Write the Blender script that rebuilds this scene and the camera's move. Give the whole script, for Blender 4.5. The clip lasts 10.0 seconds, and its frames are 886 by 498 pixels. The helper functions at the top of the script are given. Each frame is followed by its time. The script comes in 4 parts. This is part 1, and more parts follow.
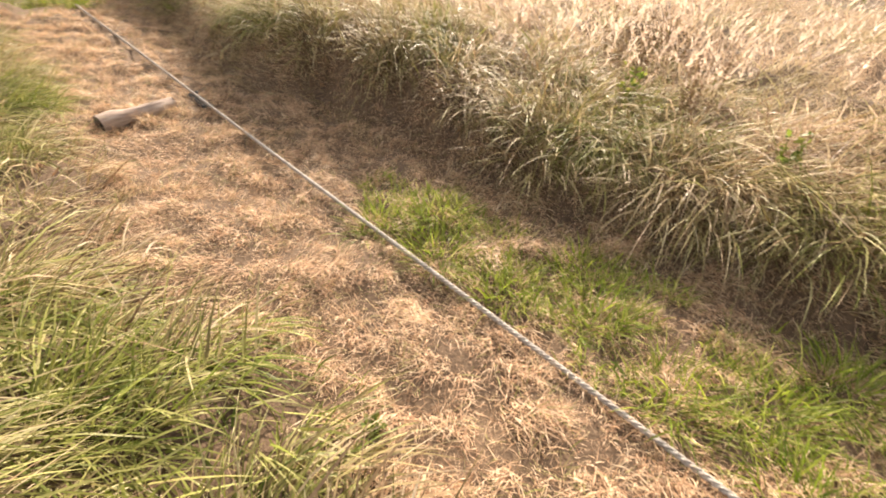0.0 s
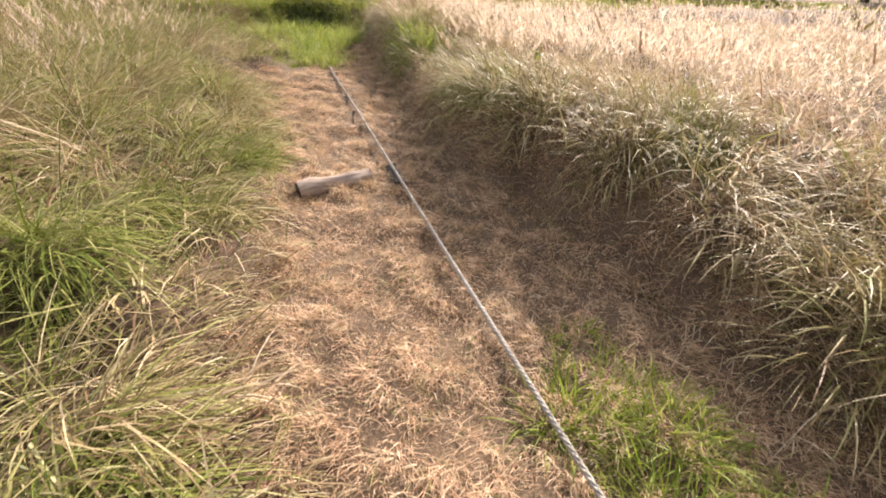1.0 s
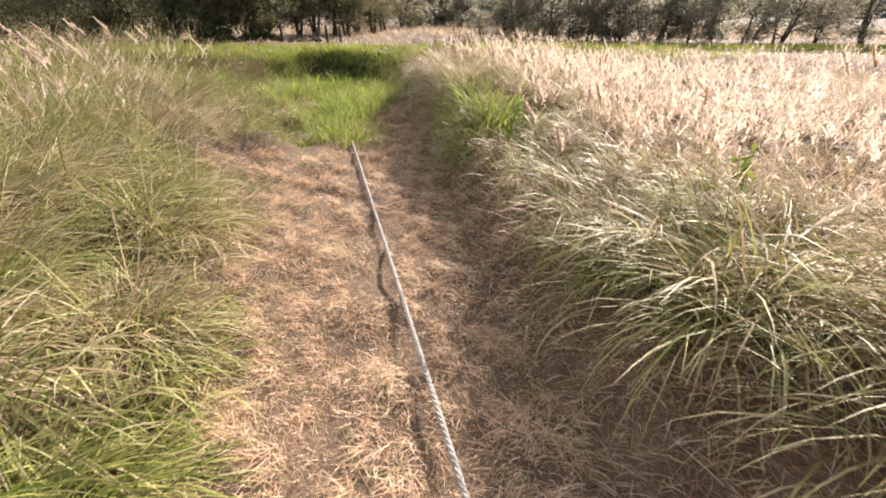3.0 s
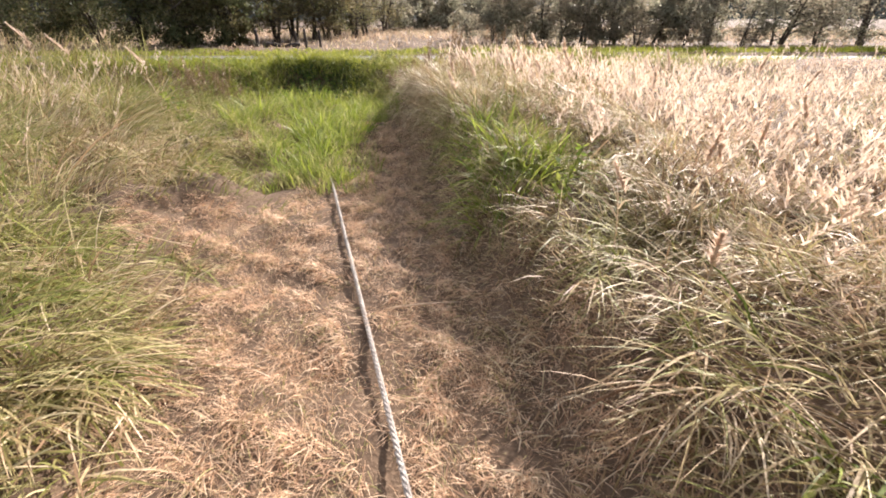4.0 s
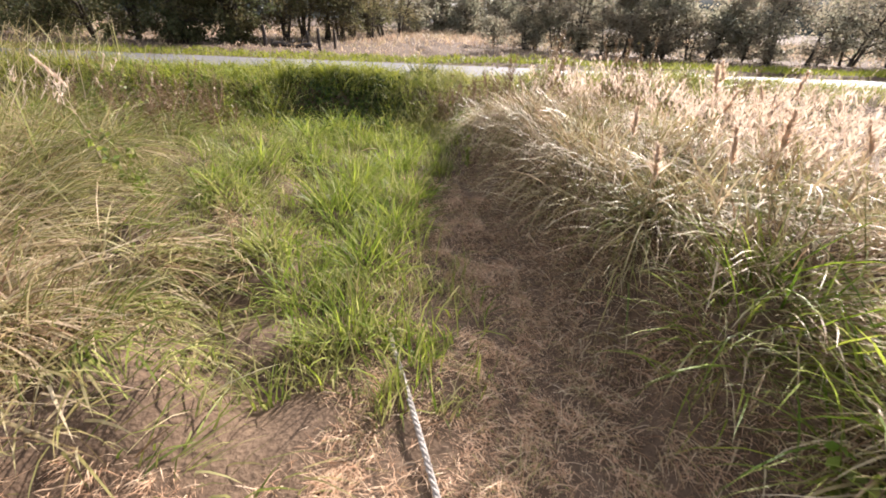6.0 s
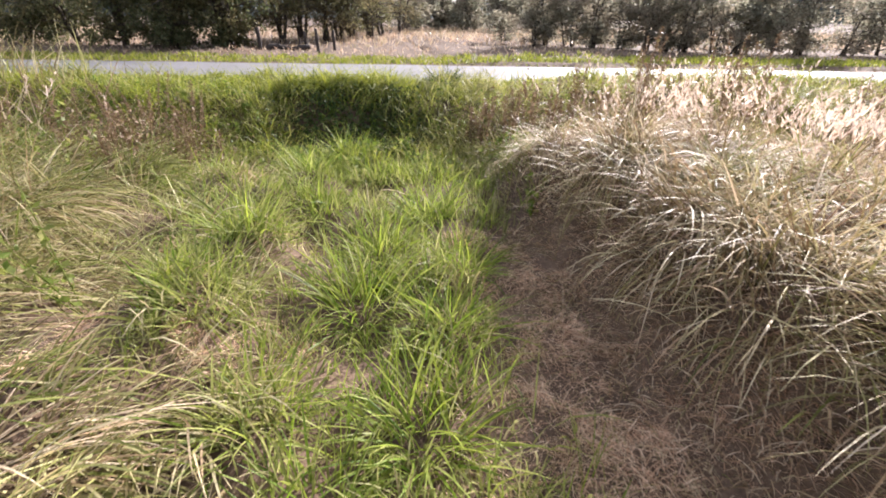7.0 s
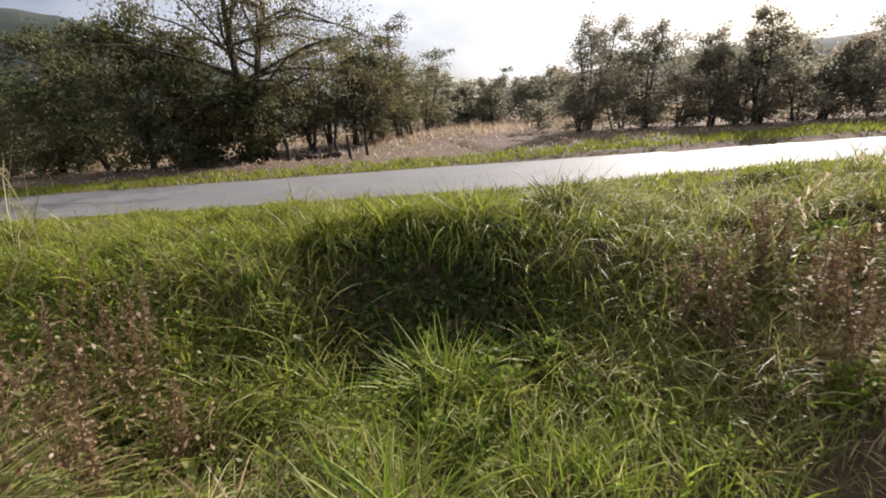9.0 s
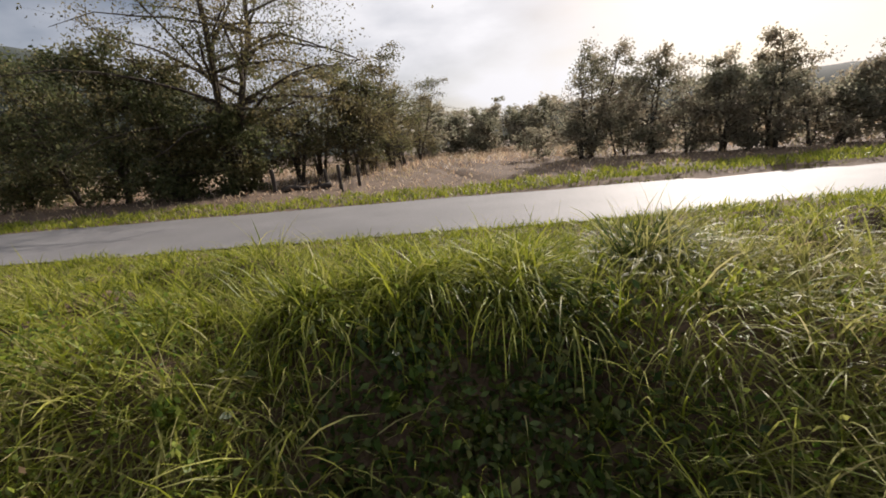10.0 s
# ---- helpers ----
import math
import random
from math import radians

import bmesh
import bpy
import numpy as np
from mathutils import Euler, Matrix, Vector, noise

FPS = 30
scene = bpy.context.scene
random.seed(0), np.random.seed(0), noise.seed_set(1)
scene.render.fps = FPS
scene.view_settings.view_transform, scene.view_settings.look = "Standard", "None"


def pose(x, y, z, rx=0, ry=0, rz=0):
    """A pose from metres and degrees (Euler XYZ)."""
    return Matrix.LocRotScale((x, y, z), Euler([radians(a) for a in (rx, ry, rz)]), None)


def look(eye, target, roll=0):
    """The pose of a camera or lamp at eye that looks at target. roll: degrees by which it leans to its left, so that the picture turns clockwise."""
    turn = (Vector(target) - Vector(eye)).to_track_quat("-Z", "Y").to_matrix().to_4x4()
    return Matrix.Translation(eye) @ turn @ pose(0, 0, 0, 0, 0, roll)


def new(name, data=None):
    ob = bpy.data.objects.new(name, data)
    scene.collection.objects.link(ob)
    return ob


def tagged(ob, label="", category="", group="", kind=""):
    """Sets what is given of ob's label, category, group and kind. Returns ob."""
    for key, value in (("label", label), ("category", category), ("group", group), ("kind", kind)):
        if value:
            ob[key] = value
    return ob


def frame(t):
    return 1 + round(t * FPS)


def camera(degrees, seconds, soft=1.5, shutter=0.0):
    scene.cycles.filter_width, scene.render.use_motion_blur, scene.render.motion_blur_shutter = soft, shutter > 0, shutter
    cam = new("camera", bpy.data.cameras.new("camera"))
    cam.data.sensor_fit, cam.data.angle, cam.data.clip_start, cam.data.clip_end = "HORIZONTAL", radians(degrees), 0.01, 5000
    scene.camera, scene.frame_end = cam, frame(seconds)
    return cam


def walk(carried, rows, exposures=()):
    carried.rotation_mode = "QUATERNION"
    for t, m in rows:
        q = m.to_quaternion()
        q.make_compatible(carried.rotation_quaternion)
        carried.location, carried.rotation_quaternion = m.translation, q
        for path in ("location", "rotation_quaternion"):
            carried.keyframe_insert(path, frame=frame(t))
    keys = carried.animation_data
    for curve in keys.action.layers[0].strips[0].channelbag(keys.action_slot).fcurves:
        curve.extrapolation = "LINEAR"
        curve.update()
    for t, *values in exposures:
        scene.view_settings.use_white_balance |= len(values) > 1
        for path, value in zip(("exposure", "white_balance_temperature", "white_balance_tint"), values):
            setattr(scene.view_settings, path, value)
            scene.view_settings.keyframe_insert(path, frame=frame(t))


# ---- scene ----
cam = camera(91.2, 10.0, soft=1.8, shutter=0.08)
PATH = [
    (0, (0.0, -0.083, 1.621), (1.036, 1.092, 0.378), 3.6),
    (0.5, (0.183, 0.338, 1.628), (0.754, 1.855, 0.456), 2.4),
    (1, (0.351, 0.907, 1.602), (0.786, 2.529, 0.517), 1.0),
    (1.2, (0.442, 1.134, 1.596), (0.875, 2.802, 0.58), 2.3),
    (1.5, (0.53, 1.575, 1.594), (0.95, 3.282, 0.639), 3.4),
    (2, (0.554, 2.331, 1.591), (0.89, 4.063, 0.649), 2.3),
    (2.5, (0.57, 3.135, 1.556), (0.881, 4.872, 0.614), 0.5),
    (2.7, (0.59, 3.445, 1.552), (0.902, 5.178, 0.603), 0.5),
    (3.8, (0.619, 5.199, 1.563), (0.99, 6.926, 0.624), -1.0),
    (4, (0.647, 5.481, 1.559), (1.033, 7.204, 0.62), -0.1),
    (4.5, (0.667, 6.101, 1.562), (1.047, 7.828, 0.627), 0.1),
    (5, (0.546, 6.84, 1.616), (0.938, 8.565, 0.682), 0.8),
    (5.5, (0.413, 7.585, 1.564), (0.812, 9.312, 0.637), 1.9),
    (5.7, (0.362, 7.899, 1.573), (0.752, 9.628, 0.647), 2.5),
    (6.8, (0.171, 9.57, 1.566), (0.543, 11.294, 0.623), 0.4),
    (7, (0.158, 9.865, 1.57), (0.536, 11.589, 0.628), 0.7),
    (7.5, (0.043, 10.673, 1.604), (0.416, 12.4, 0.667), -0.2),
    (8, (-0.018, 11.499, 1.617), (0.301, 13.281, 0.766), -2.2),
    (8.5, (-0.111, 12.278, 1.596), (0.169, 14.114, 0.855), -3.5),
    (8.6, (-0.124, 12.44, 1.596), (0.154, 14.29, 0.887), -3.8),
    (9, (-0.176, 13.087, 1.585), (0.118, 14.975, 0.994), -4.6),
    (9.5, (-0.205, 13.873, 1.557), (0.109, 15.795, 1.103), -4.5),
    (10, (-0.217, 14.521, 1.504), (0.131, 16.434, 1.035), -5.1),
]
walk(cam, [(t, look(eye, target, roll)) for t, eye, target, roll in PATH],
     exposures=[(0.0, 1.5, 7400, 14), (0.8, 1.4, 6800, 15), (1.5, 1.02, 6500, 15), (2.5, 1.38, 6400, 14), (4.5, 1.4, 6400, 17), (5.5, 1.32, 6400, 16),
                (7.0, 1.52, 5900, 19), (8.0, 1.36, 6100, 18), (8.6, 1.2, 6200, 15), (9.1, 0.52, 6300, 14), (9.5, -0.02, 6500, 14), (10.0, 0.4, 6500, 14)])

# ---- light ----
SUN_AZ, SUN_EL = radians(44.0), radians(29.0)  # azimuth clockwise from +y
world = bpy.data.worlds.new("sky")
scene.world = world
world.use_nodes = True
wn, wl = world.node_tree.nodes, world.node_tree.links
wn.clear()
w_out = wn.new("ShaderNodeOutputWorld")
w_bg = wn.new("ShaderNodeBackground")
w_sky = wn.new("ShaderNodeTexSky")
w_sky.sky_type, w_sky.sun_disc = "NISHITA", False
w_sky.sun_elevation, w_sky.sun_rotation = SUN_EL, SUN_AZ
w_sky.dust_density = 2.0
w_co = wn.new("ShaderNodeTexCoord")
w_map = wn.new("ShaderNodeMapping")
w_map.inputs["Scale"].default_value = (1.0, 1.0, 2.6)
w_noise = wn.new("ShaderNodeTexNoise")
w_noise.inputs["Scale"].default_value, w_noise.inputs["Detail"].default_value = 2.2, 7.0
w_ramp = wn.new("ShaderNodeValToRGB")
w_ramp.color_ramp.elements[0].position, w_ramp.color_ramp.elements[1].position = 0.33, 0.58
w_mix = wn.new("ShaderNodeMixRGB")
wl.new(w_co.outputs["Generated"], w_map.inputs["Vector"])
wl.new(w_map.outputs[0], w_noise.inputs["Vector"])
wl.new(w_noise.outputs[0], w_ramp.inputs[0])
wl.new(w_ramp.outputs[0], w_mix.inputs[0])
wl.new(w_sky.outputs[0], w_mix.inputs[1])
# thin cloud is brighter towards the sun
w_dot = wn.new("ShaderNodeVectorMath")
w_dot.operation = "DOT_PRODUCT"
w_dot.inputs[1].default_value = (math.sin(SUN_AZ) * math.cos(SUN_EL), math.cos(SUN_AZ) * math.cos(SUN_EL), math.sin(SUN_EL))
w_near = wn.new("ShaderNodeMapRange")
w_near.interpolation_type = "SMOOTHSTEP"
w_near.inputs[1].default_value, w_near.inputs[2].default_value = 0.35, 1.0
w_glow = wn.new("ShaderNodeMixRGB")
w_glow.inputs[1].default_value, w_glow.inputs[2].default_value = (9.2, 9.8, 10.8, 1), (17.5, 17.5, 17.6, 1)
wl.new(w_co.outputs["Generated"], w_dot.inputs[0])
wl.new(w_dot.outputs["Value"], w_near.inputs[0])
wl.new(w_near.outputs[0], w_glow.inputs[0])
wl.new(w_glow.outputs[0], w_mix.inputs[2])
wl.new(w_mix.outputs[0], w_bg.inputs[0])
wl.new(w_bg.outputs[0], w_out.inputs[0])
w_bg.inputs[1].default_value = 0.044
sun = new("sun", bpy.data.lights.new("sun", "SUN"))
sun.data.energy, sun.data.angle, sun.data.color = 5.0, radians(0.6), (1.0, 0.92, 0.82)
S_DIR = Vector((math.sin(SUN_AZ) * math.cos(SUN_EL), math.cos(SUN_AZ) * math.cos(SUN_EL), math.sin(SUN_EL)))
sun.matrix_world = look(S_DIR * 60, (0, 0, 0))

# ---- materials ----
def shader(name):
    m = bpy.data.materials.new(name)
    m.use_nodes = True
    m.node_tree.nodes.clear()
    nodes, links = m.node_tree.nodes, m.node_tree.links
    return m, nodes, links, nodes.new("ShaderNodeOutputMaterial")


def ramp(nodes, stops):
    r = nodes.new("ShaderNodeValToRGB")
    els = r.color_ramp.elements
    while len(els) < len(stops):
        els.new(0.5)
    for e, (p, c) in zip(els, stops):
        e.position, e.color = p, (*c, 1)
    return r


def blade_material(name, dry, green, through_light=0.45):
    """Leaf blades: a dry and a green range of colour, chosen by the plant's own tone and varied blade by blade."""
    m, nodes, links, out = shader(name)
    tone = nodes.new("ShaderNodeAttribute")
    tone.attribute_name = "tone"
    geo = nodes.new("ShaderNodeNewGeometry")
    a, b = ramp(nodes, [(0.0, dry[0]), (0.5, dry[1]), (1.0, dry[2])]), ramp(nodes, [(0.0, green[0]), (0.5, green[1]), (1.0, green[2])])
    links.new(geo.outputs["Random Per Island"], a.inputs[0])
    links.new(geo.outputs["Random Per Island"], b.inputs[0])
    mix = nodes.new("ShaderNodeMixRGB")
    links.new(tone.outputs["Fac"], mix.inputs[0])
    links.new(a.outputs[0], mix.inputs[1])
    links.new(b.outputs[0], mix.inputs[2])
    fine = nodes.new("ShaderNodeTexNoise")
    fine.inputs["Scale"].default_value, fine.inputs["Detail"].default_value = 38.0, 3.0
    co = nodes.new("ShaderNodeTexCoord")
    links.new(co.outputs["Object"], fine.inputs["Vector"])
    vary = nodes.new("ShaderNodeHueSaturation")
    span = nodes.new("ShaderNodeMapRange")
    span.inputs[3].default_value, span.inputs[4].default_value = 0.55, 1.45
    links.new(fine.outputs[0], span.inputs[0])
    links.new(span.outputs[0], vary.inputs["Value"])
    links.new(mix.outputs[0], vary.inputs["Color"])
    p = nodes.new("ShaderNodeBsdfPrincipled")
    p.inputs["Roughness"].default_value = 0.5
    p.inputs["Specular IOR Level"].default_value = 0.24
    links.new(vary.outputs[0], p.inputs["Base Color"])
    tr = nodes.new("ShaderNodeBsdfTranslucent")
    links.new(vary.outputs[0], tr.inputs["Color"])
    ms = nodes.new("ShaderNodeMixShader")
    ms.inputs[0].default_value = through_light
    links.new(p.outputs[0], ms.inputs[1])
    links.new(tr.outputs[0], ms.inputs[2])
    links.new(ms.outputs[0], out.inputs[0])
    return m


def surface(name, stops, scale, rough=0.8, bump=0.3, fine=8.0, metallic=0.0, stretch=(1, 1, 1), spec=0.4):
    """A rough surface with colour in two scales of noise and a fine relief."""
    m, nodes, links, out = shader(name)
    co = nodes.new("ShaderNodeTexCoord")
    mp = nodes.new("ShaderNodeMapping")
    mp.inputs["Scale"].default_value = stretch
    links.new(co.outputs["Object"], mp.inputs["Vector"])
    n1, n2 = nodes.new("ShaderNodeTexNoise"), nodes.new("ShaderNodeTexNoise")
    n1.inputs["Scale"].default_value, n1.inputs["Detail"].default_value = scale, 6.0
    n2.inputs["Scale"].default_value, n2.inputs["Detail"].default_value = scale * fine, 5.0
    add = nodes.new("ShaderNodeMath")
    add.operation = "MULTIPLY_ADD"
    add.inputs[1].default_value = 0.5
    half = nodes.new("ShaderNodeMath")
    half.operation = "MULTIPLY"
    half.inputs[1].default_value = 0.5
    for n in (n1, n2):
        links.new(mp.outputs[0], n.inputs["Vector"])
    links.new(n2.outputs[0], half.inputs[0])
    links.new(n1.outputs[0], add.inputs[0])
    links.new(half.outputs[0], add.inputs[2])
    r = ramp(nodes, stops)
    links.new(add.outputs[0], r.inputs[0])
    p = nodes.new("ShaderNodeBsdfPrincipled")
    p.inputs["Roughness"].default_value, p.inputs["Metallic"].default_value = rough, metallic
    p.inputs["Specular IOR Level"].default_value = spec
    links.new(r.outputs[0], p.inputs["Base Color"])
    bm_ = nodes.new("ShaderNodeBump")
    bm_.inputs["Strength"].default_value, bm_.inputs["Distance"].default_value = bump, 0.02
    links.new(n2.outputs[0], bm_.inputs["Height"])
    links.new(bm_.outputs[0], p.inputs["Normal"])
    links.new(p.outputs[0], out.inputs[0])
    return m


M_STRAW = blade_material("cut_straw", ((0.38, 0.22, 0.13), (0.65, 0.43, 0.27), (0.83, 0.65, 0.45)), ((0.13, 0.18, 0.03), (0.20, 0.24, 0.05), (0.30, 0.30, 0.09)), 0.3)
M_LONG = blade_material("long_grass", ((0.17, 0.095, 0.055), (0.46, 0.32, 0.185), (0.74, 0.61, 0.43)), ((0.09, 0.125, 0.02), (0.20, 0.235, 0.04), (0.38, 0.38, 0.11)), 0.3)
M_FIELD = blade_material("reed_field", ((0.36, 0.23, 0.15), (0.55, 0.40, 0.27), (0.72, 0.57, 0.42)), ((0.10, 0.14, 0.03), (0.19, 0.22, 0.06), (0.30, 0.30, 0.11)))
M_LUSH = blade_material("lush_grass", ((0.24, 0.19, 0.08), (0.40, 0.33, 0.16), (0.56, 0.48, 0.29)), ((0.09, 0.15, 0.015), (0.21, 0.29, 0.028), (0.38, 0.42, 0.06)), 0.5)
M_VERGE = blade_material("verge_grass", ((0.22, 0.20, 0.07), (0.38, 0.33, 0.14), (0.56, 0.48, 0.26)), ((0.07, 0.10, 0.012), (0.22, 0.255, 0.022), (0.40, 0.41, 0.05)), 0.45)
M_WEED = blade_material("dead_weed", ((0.13, 0.075, 0.04), (0.22, 0.135, 0.075), (0.36, 0.25, 0.15)), ((0.06, 0.09, 0.02), (0.11, 0.14, 0.03), (0.17, 0.18, 0.05)), 0.25)
M_PLUME = blade_material("plume", ((0.52, 0.39, 0.29), (0.66, 0.53, 0.41), (0.80, 0.68, 0.56)), ((0.4, 0.36, 0.2), (0.5, 0.45, 0.27), (0.6, 0.5, 0.35)), 0.5)
M_LEAF = blade_material("tree_leaf", ((0.17, 0.13, 0.06), (0.24, 0.19, 0.09), (0.31, 0.25, 0.13)), ((0.055, 0.07, 0.028), (0.095, 0.11, 0.045), (0.15, 0.165, 0.075)), 0.55)
# green set extra dark, so the leaves carry the shade of the bank hollow
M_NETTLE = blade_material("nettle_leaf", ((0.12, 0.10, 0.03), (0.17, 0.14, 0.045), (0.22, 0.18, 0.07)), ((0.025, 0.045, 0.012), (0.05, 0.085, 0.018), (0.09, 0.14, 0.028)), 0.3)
# pale grey-green leaf: sun glare and haze over the trees put into the colour
M_HAZE_LEAF = blade_material("haze_leaf", ((0.26, 0.21, 0.15), (0.34, 0.28, 0.20), (0.42, 0.35, 0.26)), ((0.16, 0.165, 0.11), (0.23, 0.235, 0.16), (0.32, 0.32, 0.23)), 0.66)
M_HERB = blade_material("herb_leaf", ((0.2, 0.19, 0.06), (0.28, 0.26, 0.08), (0.36, 0.3, 0.12)), ((0.07, 0.13, 0.02), (0.15, 0.22, 0.03), (0.26, 0.31, 0.05)), 0.5)
M_SOIL = surface("soil", [(0.3, (0.05, 0.032, 0.02)), (0.5, (0.11, 0.07, 0.042)), (0.72, (0.20, 0.135, 0.085))], 3.0, 0.95, 0.6, 14.0)
M_ROAD = surface("asphalt", [(0.3, (0.125, 0.12, 0.117)), (0.55, (0.17, 0.163, 0.16)), (0.75, (0.23, 0.22, 0.215))], 0.9, 0.68, 0.25, 60.0, spec=0.42)
M_BARK = surface("bark", [(0.3, (0.03, 0.024, 0.018)), (0.55, (0.07, 0.055, 0.042)), (0.75, (0.13, 0.105, 0.08))], 3.0, 0.9, 0.8, 6.0, stretch=(1, 1, 0.25))
M_LOG = surface("grey_wood", [(0.3, (0.10, 0.07, 0.052)), (0.5, (0.30, 0.225, 0.18)), (0.7, (0.50, 0.405, 0.335))], 3.0, 0.85, 0.5, 9.0, stretch=(0.25, 2, 2))
M_POST = surface("post_wood", [(0.3, (0.025, 0.02, 0.016)), (0.55, (0.05, 0.038, 0.03)), (0.75, (0.09, 0.07, 0.055))], 4.0, 0.85, 0.5, 6.0, stretch=(2, 2, 0.3))
M_ROPE = surface("rope_fibre", [(0.3, (0.22, 0.19, 0.165)), (0.5, (0.42, 0.375, 0.33)), (0.75, (0.60, 0.55, 0.49))], 14.0, 0.75, 0.6, 12.0)
M_RUBBER = surface("black_rubber", [(0.3, (0.012, 0.012, 0.013)), (0.6, (0.025, 0.025, 0.027)), (0.8, (0.05, 0.045, 0.04))], 9.0, 0.6, 0.3, 6.0)
M_HILL = surface("hill_forest", [(0.3, (0.022, 0.032, 0.028)), (0.5, (0.038, 0.05, 0.042)), (0.7, (0.06, 0.07, 0.058))], 0.02, 0.95, 0.0, 9.0)

# ---- mesh helpers ----
RNG = np.random.default_rng(11)


def mesh_from(name, verts, quads, material, tone=None, smooth=True):
    """A mesh from arrays of vertices and quads (a quad whose last two corners agree is a triangle)."""
    me = bpy.data.meshes.new(name)
    verts, quads = np.asarray(verts, np.float32), np.asarray(quads, np.int32)
    n = len(quads)
    me.vertices.add(len(verts))
    me.vertices.foreach_set("co", verts.ravel())
    tri = quads[:, 2] == quads[:, 3]
    size = np.where(tri, 3, 4).astype(np.int32)
    keep = np.ones((n, 4), bool)
    keep[:, 3] = ~tri
    corner = quads[keep]
    me.loops.add(len(corner))
    me.loops.foreach_set("vertex_index", corner)
    me.polygons.add(n)
    me.polygons.foreach_set("loop_start", np.concatenate(([0], np.cumsum(size)[:-1])).astype(np.int32))
    me.polygons.foreach_set("loop_total", size)
    if smooth:
        me.polygons.foreach_set("use_smooth", np.ones(n, bool))
    if tone is not None:
        me.attributes.new("tone", "FLOAT", "POINT").data.foreach_set("value", np.asarray(tone, np.float32))
    me.materials.append(material)
    me.update(calc_edges=True)
    return me


def part(name, me, parent=None, label=""):
    ob = new(name, me)
    ob.parent = parent
    return tagged(ob, label)


def thing(name, label, category, at, turn=0.0, group=""):
    ob = new(name)
    ob.empty_display_size = 0.1
    ob.matrix_world = pose(*at, 0, 0, turn)
    return tagged(ob, label, category, group)


def smooth_step(a, b, v):
    s = np.clip((np.asarray(v, float) - a) / (b - a), 0, 1)
    return s * s * (3 - 2 * s)


WAVES = [(RNG.normal(size=2), RNG.uniform(0, 6.28)) for _ in range(14)]


def patches(x, y, size, seed=0):
    """Smooth random patches of about that size, -1 to 1."""
    x, y = np.asarray(x, float), np.asarray(y, float)
    total = np.zeros_like(x + y)
    for i in range(7):
        (k, ph) = WAVES[(i + seed) % 14]
        total = total + np.sin((x * k[0] + y * k[1]) * 4.0 / size + ph + seed * 1.7 + 0.8 * np.sin((x * k[1] - y * k[0]) * 2.3 / size + seed))
    return np.clip(total / 4.0, -1, 1)


# ---- lie of the land ----
LEFT_Y, LEFT_X = (-3, 1.0, 1.9, 2.6, 3.3, 4.9, 5.6, 7.0, 8.0, 9.0, 9.6, 10.2, 12), (0.45, 0.42, 0.1, -0.15, 0.0, -0.12, -0.12, -0.3, -0.42, -0.3, 0.25, 0.5, 0.7)
RIGHT_Y, RIGHT_X = (-3, 0, 2, 3, 4, 5, 6, 7, 8, 9, 10, 11, 12, 13.5, 15), (2.6, 2.5, 2.25, 2.15, 1.85, 1.6, 1.5, 1.52, 1.58, 1.6, 1.6, 1.6, 1.62, 1.55, 1.6)


def path_left(y):
    return np.interp(y, LEFT_Y, LEFT_X)


def path_right(y):
    return np.interp(y, RIGHT_Y, RIGHT_X)


def across(x, y):
    """Distance from the road's near edge, negative before it."""
    return (np.asarray(y) + 0.24 * np.asarray(x) - 21.2) * 0.972


ROAD_W = 4.2


def land(x, y):
    x, y = np.asarray(x, float), np.asarray(y, float)
    v = across(x, y)
    near = 1 - smooth_step(13.0, 15.5, y)
    xl, xr = np.minimum(path_left(y), 0.0), path_right(y)
    z = 0.14 * smooth_step(0, 0.8, xl - x) * near + 0.12 * smooth_step(1.0, 4.0, xl - x)
    high = (0.38 + 0.24 * smooth_step(2.0, 4.0, y) + 0.06 * smooth_step(9.0, 10.0, y) - 0.2 * np.exp(-((y - 7.4) / 1.7) ** 2)) * (1 - 0.45 * smooth_step(1.0, 3.2, x - xr))
    z = z + (high * smooth_step(-0.18, 0.36, x - xr)) * near
    wander = 0.22 * patches(x, y, 1.6, 4)
    steep = 1 - smooth_step(0.6, 2.2, x)
    bank = smooth_step(-6.2 + 0.6 * steep + wander, -3.9 - 0.3 * steep + wander, v)
    z = z * (1 - bank) + bank * (0.54 + 0.12 * smooth_step(2.5, 6.0, x) - 0.34 * smooth_step(-3.7, -0.5, v))
    z = z - 0.06 * np.exp(-((v + 6.0) / 0.6) ** 2)
    # drain outlet scooped into the bank under a hump of turf
    z = z + 0.09 * np.exp(-((x - 0.25) / 0.8) ** 4) * smooth_step(16.7, 17.1, y) * (1 - smooth_step(17.3, 18.6, y))
    z = z - 0.36 * np.exp(-((x - 0.2) / 0.88) ** 4 - ((y - 16.15) / 0.62) ** 4)
    z = z + 0.12 * np.exp(-((x - 1.75) / 0.3) ** 2 - ((y - 17.25) / 0.3) ** 2)
    # hummocks off the path
    rough = np.maximum(smooth_step(0.1, 0.9, path_left(y) - x), smooth_step(0.2, 1.0, x - xr)) * smooth_step(0.4, 1.6, np.minimum(np.abs(v), np.abs(v - ROAD_W)))
    z = z + rough * (0.11 * patches(x, y, 0.95, 6) + 0.06 * patches(x, y, 0.5, 10)) * (np.abs(x) < 9)
    z = z + (0.03 * patches(x, y, 1.1, 2) + 0.034 * patches(x, y, 0.33, 5) * (np.abs(x) < 5)) * smooth_step(0.3, 1.2, np.minimum(np.abs(v), np.abs(v - ROAD_W)))
    on = (v > -0.12) & (v < ROAD_W + 0.12)
    return np.where(on, 0.17, z)


